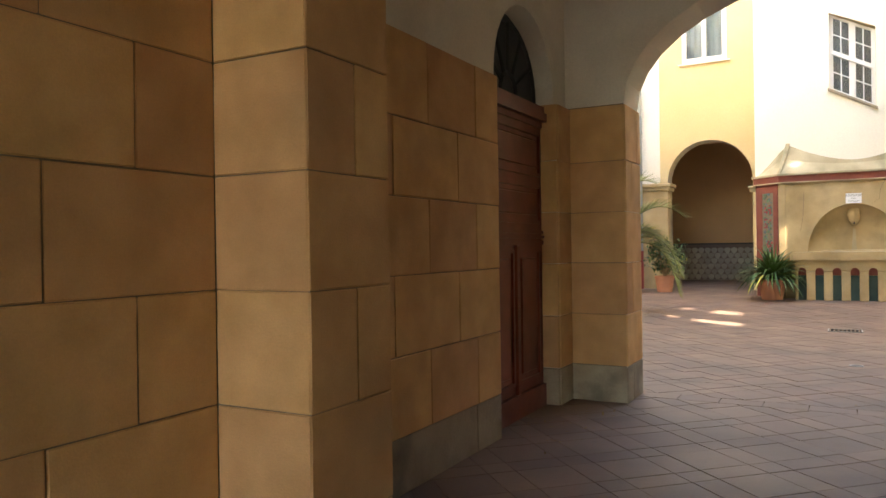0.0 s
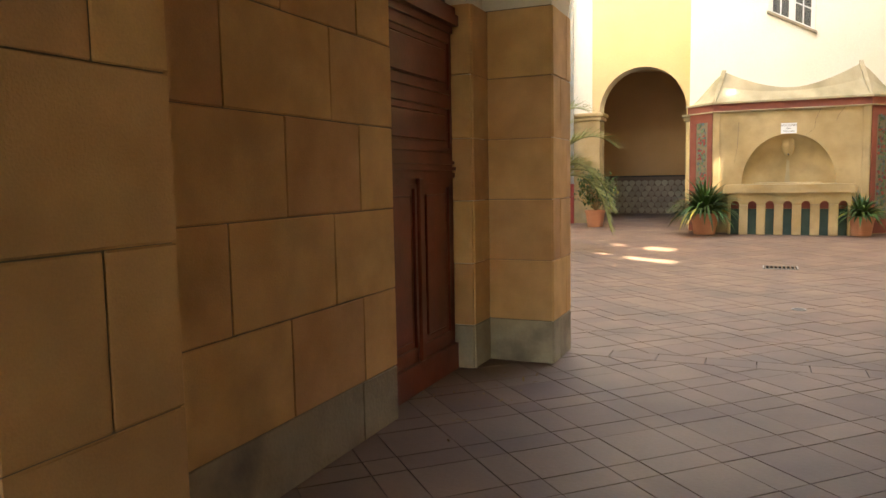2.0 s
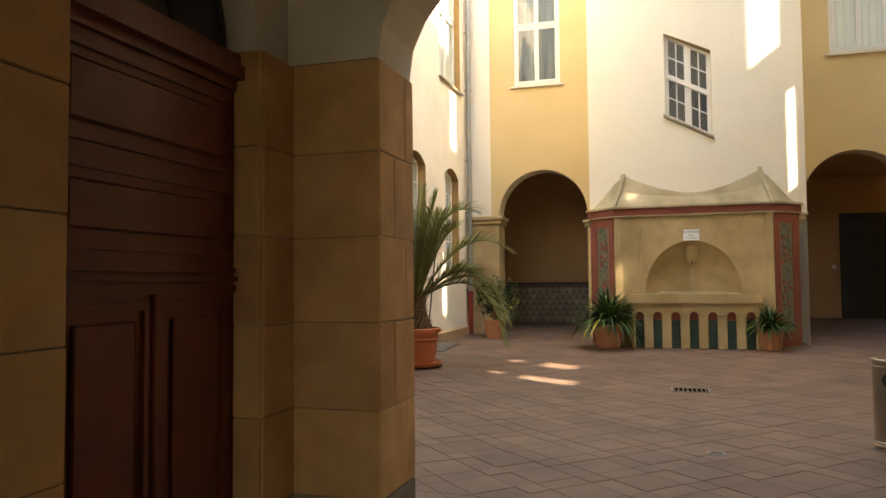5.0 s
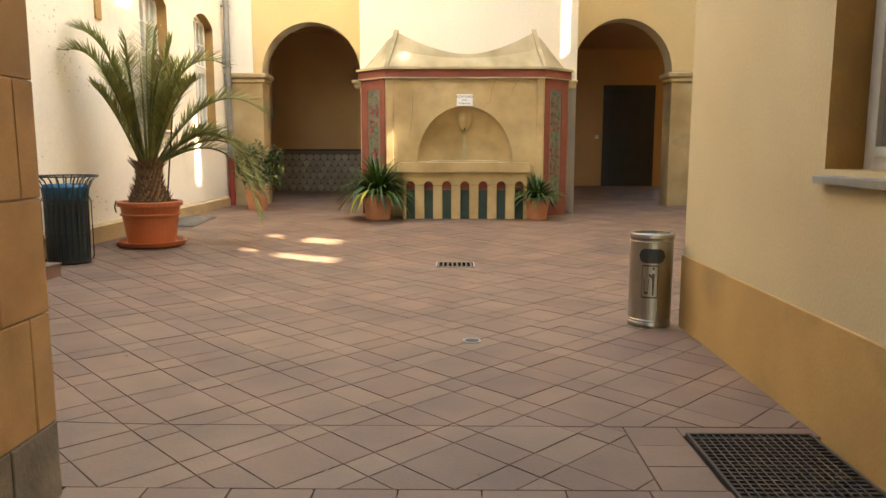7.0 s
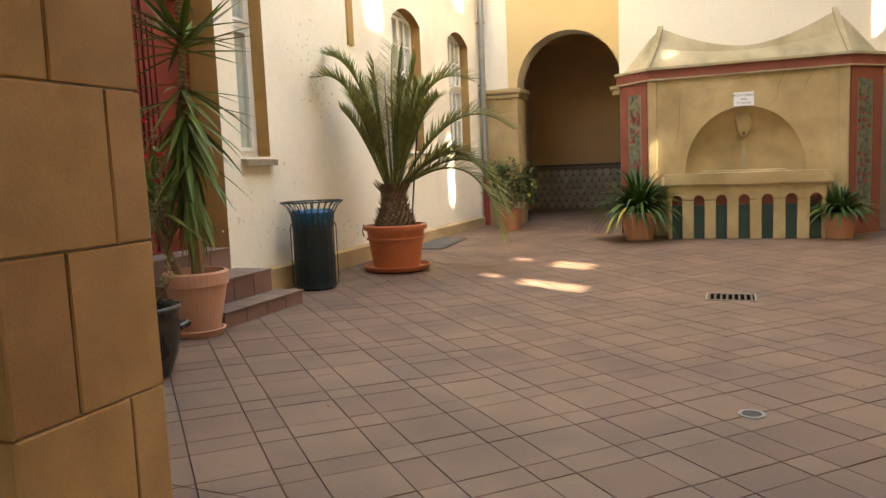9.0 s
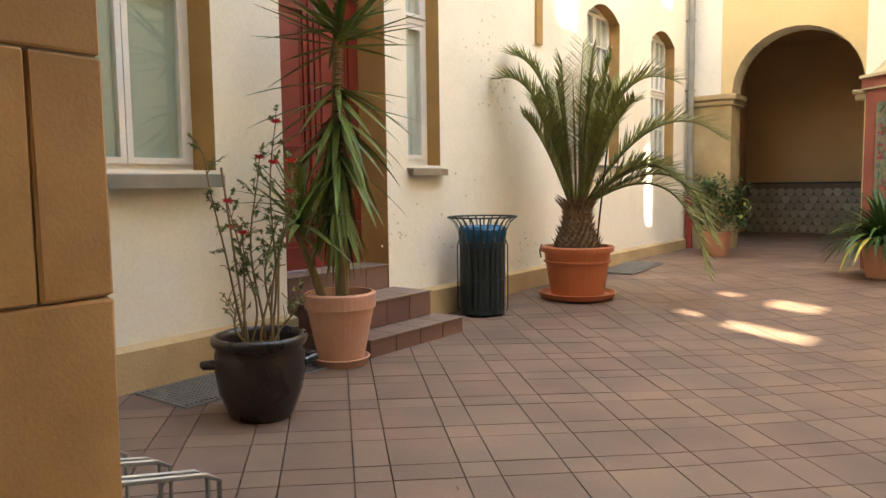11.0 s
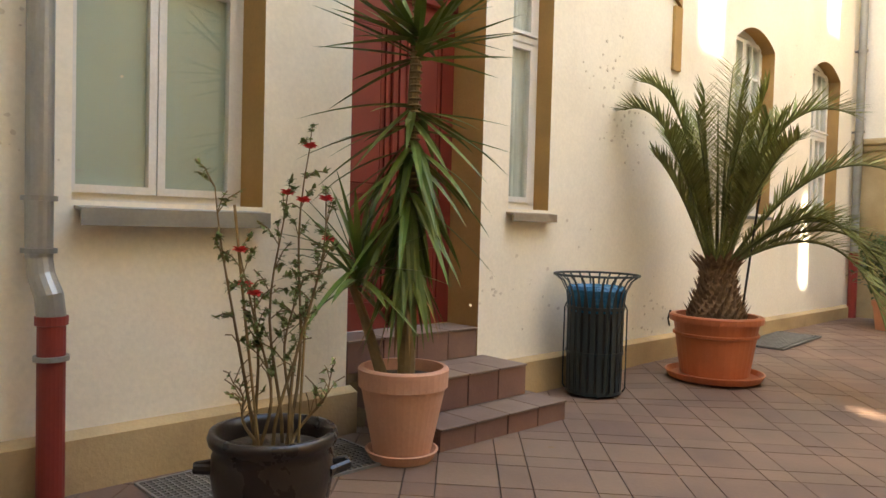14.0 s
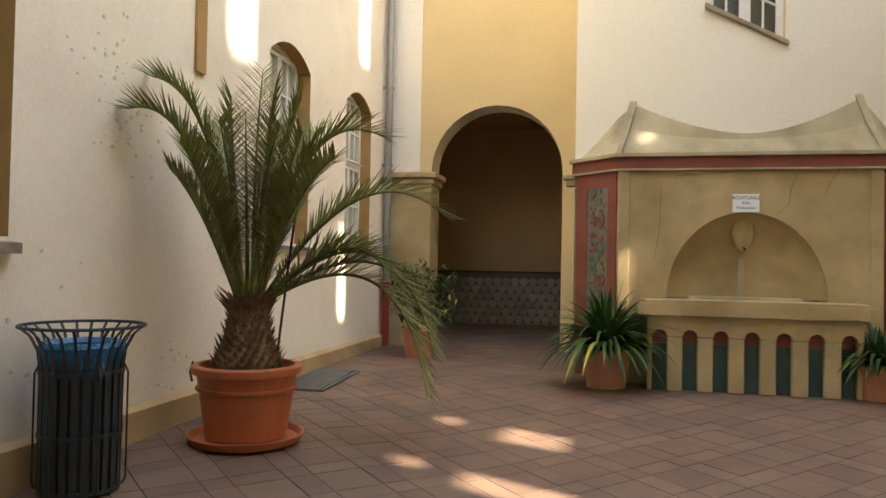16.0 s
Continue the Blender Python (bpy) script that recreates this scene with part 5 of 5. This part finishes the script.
# ---- downpipes ----
dp = thing("downpipe", "zinc rain downpipe ending in a red standpipe", "downpipe", pose(-3.745, 8.14, 0))
part("standpipe", lathe(bmesh.new(), [(0, 0.05), (0.055, 0.05), (0.053, 0.10), (0.053, 0.80), (0.062, 0.805), (0.062, 0.84), (0, 0.84)], 20, 0.135, 0.02), REDPIPE, dp)
part("lower_elbow", tube(bmesh.new(), [(0.135, 0.02, 0.83), (0.132, 0.01, 0.92), (0.10, -0.01, 1.0), (0.085, -0.015, 1.08), (0.085, -0.015, 1.10)], [0.055, 0.055, 0.052, 0.05, 0.05], 16), ZINC, dp)
part("zinc_pipe", tube(bmesh.new(), [(0.085, -0.015, 1.07), (0.085, -0.015, 5.0), (0.085, -0.015, 9.3)], 0.052, 20), ZINC, dp)
for z, cx, cy in ((0.66, 0.135, 0.02), (1.09, 0.085, -0.015), (1.30, 0.085, -0.015), (2.35, 0.085, -0.015), (4.6, 0.085, -0.015)):
    part("pipe_clamp", lathe(bmesh.new(), [(0.054, z), (0.067, z), (0.067, z + 0.02), (0.054, z + 0.02)], 20, cx, cy), GALV, dp)
    part("clamp_stay", bx(-0.01, cy - 0.008, z, cx - 0.05, cy + 0.008, z + 0.02), GALV, dp)
part("sticker", on_drum([(-0.35, 2.23), (0.3, 2.22), (0.35, 2.33), (-0.1, 2.345), (-0.4, 2.30)], 0.0535), PAPER, dp, "torn white sticker", ).matrix_local = pose(0.085, -0.015, 0, 0, 0, 60)
dq = thing("downpipe", "zinc rain downpipe in the corner of the facades", "downpipe", pose(-3.745, 17.9, 0))
part("zinc_pipe", tube(bmesh.new(), [(0.09, 0, 1.0), (0.09, 0, 5.0), (0.09, 0, 9.3)], 0.05, 18), ZINC, dq)
part("standpipe", tube(bmesh.new(), [(0.09, 0, 0.05), (0.09, 0, 1.02)], 0.056, 18), REDPIPE, dq)
for z in (1.02, 2.6, 3.66, 5.1, 6.3):
    part("pipe_clamp", lathe(bmesh.new(), [(0.052, z), (0.064, z), (0.064, z + 0.025), (0.052, z + 0.025)], 18, 0.09, 0), GALV, dq)
    part("clamp_stay", bx(-0.01, -0.008, z, 0.045, 0.008, z + 0.025), GALV, dq)

# ---- cycle rack with advertising board ----
rk = thing("cycle_rack", "galvanised cycle rack with a red advertising board", "cycle rack", pose(-2.06, 7.155, 0.035, 0, 0, 6.2) @ Matrix.Diagonal((1, 1, 1.05, 1)))
for sx in (-1, 1):
    part("post", box(bmesh.new(), sx * 0.4 - 0.02, -0.02, 0.0, sx * 0.4 + 0.02, 0.02, 0.97, 0.003), GALV, rk)
    part("cap", lathe(bmesh.new(), [(0, 0.0), (0.012, 0.0), (0.01, 0.006), (0, 0.008)], 10), PAPER, rk, at=pose(sx * 0.4, -0.021, 0.94, 90))
part("top_rail", box(bmesh.new(), -0.38, -0.02, 0.93, 0.38, 0.02, 0.97, 0.003), GALV, rk)
part("bottom_rail", box(bmesh.new(), -0.38, -0.02, 0.42, 0.38, 0.02, 0.46, 0.003), GALV, rk)
bd = part("board", bx(-0.38, -0.006, 0.46, 0.38, 0.006, 0.93), SIGNRED, rk, "glossy red board with white print")
for side in (-1, 1):
    M = pose(0, 0, 0) if side < 0 else pose(0, 0, 0, 0, 0, 180)
    yb = -0.0085
    bm = bmesh.new()
    for k in range(13):
        box(bm, -0.21 + k * 0.04, yb, 0.625, -0.21 + k * 0.04 + 0.02, -0.006, 0.65 + (0.010 if k in (0, 9) else 0))
    part("print_bar", bm, SIGNWHITE, bd, "illegible white lettering", at=M)
    bm = bmesh.new()
    for k in range(16):
        box(bm, -0.23 + k * 0.034, yb, 0.555, -0.23 + k * 0.034 + 0.017, -0.006, 0.58 + (0.010 if k in (0, 9) else 0))
    part("print_bar", bm, SIGNWHITE, bd, at=M)
    bm = bmesh.new()
    for z in (0.63, 0.665, 0.70):
        box(bm, -0.33, yb, z, -0.27, -0.006, z + 0.02)
    part("white_mark", bm, SIGNWHITE, bd, at=M)
    bm = bmesh.new()
    prism(bm, [(0.20, 0.74), (0.23, 0.73), (0.165, 0.88), (0.15, 0.88)], yb, -0.006, "y")
    prism(bm, [(0.15, 0.73), (0.175, 0.73), (0.225, 0.87), (0.21, 0.88)], yb - 0.001, -0.006, "y")
    part("white_mark", bm, SIGNWHITE, bd, at=M)
    part("pale_mark", prism(bmesh.new(), [(-0.29, 0.83), (-0.25, 0.81), (-0.22, 0.84), (-0.23, 0.89), (-0.27, 0.90)], yb, -0.006, "y"), SIGNWHITE, bd, at=M)
    for x, z in ((-0.35, 0.9), (0, 0.9), (0.35, 0.9), (-0.35, 0.49), (0.35, 0.49)):
        part("screw", lathe(bmesh.new(), [(0, 0), (0.008, 0), (0.006, 0.003), (0, 0.004)], 8), IRON, bd, at=M @ pose(x, -0.006, z, 90))
for k in range(4):
    x = -0.33 + 0.22 * k
    for dx in (0, 0.05):
        part("wheel_hoop", tube(bmesh.new(), [(x + dx, -0.55, 0.02), (x + dx, -0.55, 0.24), (x + dx, -0.5, 0.28), (x + dx, 0.0, 0.41), (x + dx, 0.42, 0.30), (x + dx, 0.47, 0.27), (x + dx, 0.47, 0.02)], 0.008, 6), GALV, rk)
for yy in (-0.55, 0.47):
    part("ground_bar", box(bmesh.new(), -0.42, yy - 0.015, 0.0, 0.42, yy + 0.015, 0.025, 0.003), GALV, rk)

# ---- gratings ----
def grating(label, x0, y0, x1, y1, z, pitch, bar=0.004, m=IRON, cross=True):
    o = thing("floor_grating", label, "grating", pose(x0, y0, z))
    w, l = x1 - x0, y1 - y0
    # No hollow below: a black sheet paints the shade between the bars.
    part("pit_shade_sheet", bx(0, 0, -0.004, w, l, 0.001), INK_AND_SHADE, o)
    bm = bmesh.new()
    box(bm, 0, 0, 0.001, w, 0.012, 0.014), box(bm, 0, l - 0.012, 0.001, w, l, 0.014), box(bm, 0, 0.012, 0.001, 0.012, l - 0.012, 0.014), box(bm, w - 0.012, 0.012, 0.001, w, l - 0.012, 0.014)
    part("frame", bm, m, o)
    n = int((w - 0.024) / pitch)
    for k in range(1, n):
        part("bar", bx(0.012 + k * pitch - bar / 2, 0.012, 0.001, 0.012 + k * pitch + bar / 2, l - 0.012, 0.012), m, o)
    if cross:
        for k in range(1, int((l - 0.024) / pitch)):
            part("cross_bar", bx(0.012, 0.012 + k * pitch - bar / 2, 0.0012, w - 0.012, 0.012 + k * pitch + bar / 2, 0.0105), m, o)
    return o


grating("rusty steel grid grating set into the paving", 1.32, 6.75, 1.84, 7.52, 0.002, 0.032, 0.006, mat("rusty_steel", (0.10, 0.075, 0.05), (0.06, 0.045, 0.035), 0.6, 14, 0.2, metal=0.4))
grating("grey steel grid grating under the pots", -3.62, 8.5, -3.15, 9.6, 0.068, 0.03, 0.008, GALV)
grating("grey steel grating beside the plinth", -3.64, 14.5, -3.2, 15.5, 0.07, 0.03, 0.012, GALV, False).matrix_world = pose(-3.64, 14.5, 0.126, 2.3)
dr = thing("floor_drain", "cast iron slotted floor drain", "drain", pose(0.18, 11.9, 0.0))
# Paving is not cut; matt black slab paints the shade in the slots.
part("pit_shade_sheet", bx(0, 0, -0.004, 0.40, 0.33, 0.0035), mat("drain_shade_black", (0.006, 0.005, 0.004), None, 1.0, 5, 0.0, spec=0.0), dr)
for k in range(8):
    part("bar", box(bmesh.new(), 0.02 + k * 0.0475, 0.015, 0.004, 0.02 + k * 0.0475 + 0.017, 0.315, 0.010, 0.002), RUST_BAR, dr)
bm = bmesh.new()
for a in ((0, 0, 0.001, 0.4, 0.015, 0.008), (0, 0.315, 0.001, 0.4, 0.33, 0.008), (0, 0.015, 0.001, 0.016, 0.315, 0.008), (0.384, 0.015, 0.001, 0.4, 0.315, 0.008)):
    box(bm, *a)
part("frame", bm, GALV, dr)
cp = thing("gully_lid", "small round metal gully lid in the paving", "gully lid", pose(0.467, 9.03, 0.0))
part("ring", lathe(bmesh.new(), [(0.045, 0.001), (0.06, 0.001), (0.06, 0.006), (0.045, 0.006), (0.045, 0.001)], 20), GALV, cp)
part("disc", lathe(bmesh.new(), [(0, 0.001), (0.04, 0.001), (0.04, 0.005), (0, 0.005)], 16), IRON, cp)

# loose leaves and crumbs on the paving
rg = random.Random(8)
bm = bmesh.new()
for k in range(60):
    x, y = rg.uniform(-3.3, 1.7), rg.uniform(4, 16.5)
    if rg.random() < 0.4:
        x, y = rg.uniform(-1.6, -1.0), rg.uniform(5.2, 6.4)
    z = floor_z(x, y) + 0.003
    blade(bm, (x, y, z), (rg.uniform(-1, 1), rg.uniform(-1, 1), 0.12), rg.uniform(0.015, 0.04), 0.018, 0.2, 2)
single("litter", bm, YUC_DRY, "dry leaf crumbs scattered on the paving", "litter", "stuff")

# ---- stone facing of the passage, block by block ----
ROWS_Z = (0.27, 0.65, 1.03, 1.405, 1.78, 2.19)
rb = random.Random(77)


def block(parent, p0, p1, m=STONE, name="stone_block"):
    bm = box(bmesh.new(), *p0, *p1, 0.004)
    for v in bm.verts:
        v.co += Vector((rb.uniform(-1, 1), rb.uniform(-1, 1), rb.uniform(-1, 1))) * 0.0016
    part(name, bm, m, parent)


def facing(name, label, x0, x1, y0, y1, axis, joints_odd, joints_even, plinth=True, g=0.0024):
    """Blocks on a face: axis "x" for a face that looks along x (joints are y values), "y" for one that looks along y."""
    o = thing(name, label, "stone facing", pose(0, 0, 0))
    lo, hi = (y0, y1) if axis == "x" else (x0, x1)
    for i, (za, zb) in enumerate(zip((0.0,) + ROWS_Z, ROWS_Z)):
        js = [lo] + sorted(j for j in (joints_odd if i % 2 else joints_even) if lo + 0.05 < j < hi - 0.05) + [hi]
        if i == 0 and plinth:
            js = [lo, 4.92, hi] if lo < 4.5 < hi else [lo, hi]
        for a, b in zip(js, js[1:]):
            mm = STONE_GREY if i == 0 and plinth else STONE
            if axis == "x":
                block(o, (x0, a + g, za + g), (x1, b - g, zb - g), mm)
            else:
                block(o, (a + g, y0, za + g), (b - g, y1, zb - g), mm)
    return o


# mortar beds are the wall itself and thin backings
single("trim_mortar_pilaster", bx(-1.469, 2.985, 0.0, -1.064, 3.42, 3.349), JOINT, "dark mortar core of the pilaster", "trim", "structure")
single("trim_mortar_west", bx(-1.468, -7.9, 0.0, -1.4535, 2.98, 2.19), JOINT, "dark mortar bed behind the stone facing", "trim", "structure")
single("trim_mortar_door", bx(-1.468, 3.425, 0.0, -1.4535, 5.24, 2.19), JOINT, "dark mortar bed behind the stone facing", "trim", "structure")
odd = [2.378 - 0.585 * k for k in range(14)]
even = [2.666 - 0.585 * k for k in range(14)]
facing("wall_facing", "weathered ochre sandstone blocks of the passage wall", -1.4525, -1.445, -3.0, 2.974, "x", odd, even)
pl = thing("pilaster", "projecting sandstone pilaster of squared blocks", "pilaster", pose(0, 0, 0))
for i, (za, zb) in enumerate(zip((0.0,) + ROWS_Z + (2.57, 2.95), ROWS_Z + (2.57, 2.95, 3.345))):
    block(pl, (-1.447, 2.975, za + 0.0022), (-1.06, 2.984, zb - 0.0022))
    js = [2.975, 3.43] if i % 2 else [2.975, 3.225, 3.43]
    for a, b in zip(js, js[1:]):
        block(pl, (-1.063, a + (0.0 if a < 2.98 else 0.0022), za + 0.0022), (-1.054, b - 0.0022, zb - 0.0022))
    block(pl, (-1.447, 3.421, za + 0.0022), (-1.064, 3.43, zb - 0.0022))
facing("wall_facing", "weathered ochre sandstone blocks beside the wooden door", -1.4525, -1.445, 3.432, 5.25, "x", [3.76, 4.40, 4.94], [4.07, 4.72])
jl = thing("door_jamb", "sandstone door jamb with a pale base", "door jamb", pose(0, 0, 0))
for i, (za, zb) in enumerate(zip((0.0,) + ROWS_Z, ROWS_Z)):
    mm = STONE_GREY if i == 0 else STONE
    block(jl, (-1.565, 5.245, za + 0.0022), (-1.456, 5.262, zb - 0.0022), mm)
    block(jl, (-1.565, 6.255, za + 0.0022), (-1.44, 6.276, zb - 0.0022), mm)
    block(jl, (-1.452, 6.276, za + 0.0022), (-1.43, 6.545, zb - 0.0022), mm)
single("trim_mortar_pier", bx(-1.46, 6.537, 0.0, -1.0255, 6.95, 2.195), JOINT, "dark mortar core of the arch pier", "trim", "structure")
pr = thing("arch_pier", "sandstone pier of the courtyard arch with a grey base", "pier", pose(0, 0, 0))
for i, (za, zb) in enumerate(zip((0.0,) + ROWS_Z, ROWS_Z)):
    mm = STONE_GREY if i == 0 else STONE
    block(pr, (-1.43, 6.526, za + 0.0022), (-1.020, 6.54, zb - 0.0022), mm)
    js = [6.526, 6.85, 6.965] if i % 2 else [6.526, 6.70, 6.965]
    for a, b in zip(js, js[1:]):
        block(pr, (-1.0247, a + 0.002, za + 0.0022), (-1.010, b - 0.002, zb - 0.0022), mm)
    block(pr, (-1.75, 6.953, za + 0.0022), (-1.027, 6.967, zb - 0.0022), mm)

# ---- scale-patterned tile dado in the gallery ----
dado = thing("tile_dado", "grey scale-patterned tile dado with a dark top rail", "dado", pose(0, 22.4, 0))
part("backing", bx(-3.94, -0.012, 0.0, 0.58, 0.0, 1.14), mat("dado_joint", (0.16, 0.11, 0.08), None, 0.9, 8, 0.1), dado)
part("top_rail", box(bmesh.new(), -3.94, -0.03, 1.14, 0.58, 0.0, 1.175, 0.004), IRON, dado)
bm = bmesh.new()
for j in range(8):
    for i in range(27):
        cx, cz = -3.85 + i * 0.17 + (0.085 if j % 2 else 0), 1.12 - j * 0.145
        pts = [(0, -0.085), (0.035, -0.06), (0.07, -0.01), (0.074, 0.03), (0.04, 0.055), (0, 0.085 - 0.02), (-0.04, 0.055), (-0.074, 0.03), (-0.07, -0.01), (-0.035, -0.06)]
        if cz > 0.09 and cz < 1.08:
            prism(bm, [(cx + a * 1.1, cz + b * 1.2) for a, b in pts], -0.018, -0.012, "y")
tagged(part("scale_tiles", bm, SCALE_T, dado), kind="stuff")

# ---- paving: diagonal tiles of two widths ----
def clip(poly, ax, lim, keep_less):
    out = []
    for i, p in enumerate(poly):
        q = poly[(i + 1) % len(poly)]
        pin, qin = (p[ax] <= lim) == keep_less, (q[ax] <= lim) == keep_less
        if pin:
            out.append(p)
        if pin != qin:
            f = (lim - p[ax]) / (q[ax] - p[ax])
            out.append((p[0] + (q[0] - p[0]) * f, p[1] + (q[1] - p[1]) * f))
    return out


def area(poly):
    return 0.5 * abs(sum(p[0] * q[1] - q[0] * p[1] for p, q in zip(poly, poly[1:] + poly[:1])))


A, B, G = 0.295, 0.152, 0.0029
lines = []
u = -40 * (A + B)
while u < 40 * (A + B):
    lines += [(u, u + A), (u + A, u + A + B)]
    u += A + B
R2 = math.sqrt(0.5)
REGIONS = ((-2.2, 2.3, -5.0, 6.84), (-3.745, 1.08, 7.02, 7.62), (-3.745, 5.0, 7.62, 18.9), (-3.95, 8.0, 18.9, 25.3))
near, far = [], []
rt = random.Random(4)
for x0, x1, y0, y1 in REGIONS:
    for ua, ub in lines:
        for va, vb in lines:
            cu, cv = (ua + ub) / 2, (va + vb) / 2
            cx, cy = (cu - cv) * R2 + 0.35, (cu + cv) * R2 + 7.02
            if not (x0 - 0.35 < cx < x1 + 0.35 and y0 - 0.35 < cy < y1 + 0.35):
                continue
            poly = [((a - b) * R2 + 0.35, (a + b) * R2 + 7.02) for a, b in ((ua + G, va + G), (ub - G, va + G), (ub - G, vb - G), (ua + G, vb - G))]
            for ax, lim, less in ((0, x0 + G, False), (0, x1 - G, True), (1, y0 + G, False), (1, y1 - G, True)):
                poly = clip(poly, ax, lim, less) if poly else poly
            if len(poly) < 3 or area(poly) < 0.0006:
                continue
            (near if 4.6 < cy < 10.4 and -3.0 < cx < 1.9 else far).append((cx, cy, poly))
for k in range(12):
    a = -1.03 + k * 0.295
    near.append((a, 6.93, [(a + G, 6.84 + G), (a + 0.295 - G, 6.84 + G), (a + 0.295 - G, 7.02 - G), (a + G, 7.02 - G)]))
for k in range(3):
    near.append((1.2, 7.1, [(1.08 + G, 7.02 + k * 0.2 + G), (1.31 - G, 7.02 + k * 0.2 + G), (1.31 - G, 7.22 + k * 0.2 - G), (1.08 + G, 7.22 + k * 0.2 - G)]))
far.append((1.6, 7.57, [(1.31, 7.525), (1.9, 7.525), (1.9, 7.617), (1.31, 7.617)]))
near.sort(key=lambda t: abs(t[1] - 7.6) + 0.5 * abs(t[0] + 0.3))
far += near[300:]
near = near[:300]


def tile_data(tiles):
    vs, fs = [], []
    for cx, cy, poly in tiles:
        dz, n, b = rt.uniform(-0.0012, 0.0008), len(poly), len(vs)
        vs += [(x, y, floor_z(x, y) + dz) for x, y in poly] + [(x, y, floor_z(x, y) - 0.024) for x, y in poly]
        fs.append([b + i for i in range(n)])
        fs += [[b + i, b + n + i, b + n + (i + 1) % n, b + (i + 1) % n] for i in range(n)]
    return vs, fs


for t in near:
    vs, fs = tile_data([t])
    me = bpy.data.meshes.new("paving_tile")
    me.from_pydata(vs, [], fs)
    me.materials.append(TILE)
    ob = new("paving_tile", me)
    ob.parent = floor
vs, fs = tile_data(far)
me = bpy.data.meshes.new("paving_tiles")
me.from_pydata(vs, [], fs)
me.materials.append(TILE)
ob = new("paving_tiles", me)
ob.parent = floor
tagged(ob, "worn brown and grey clay paving tiles", kind="stuff")
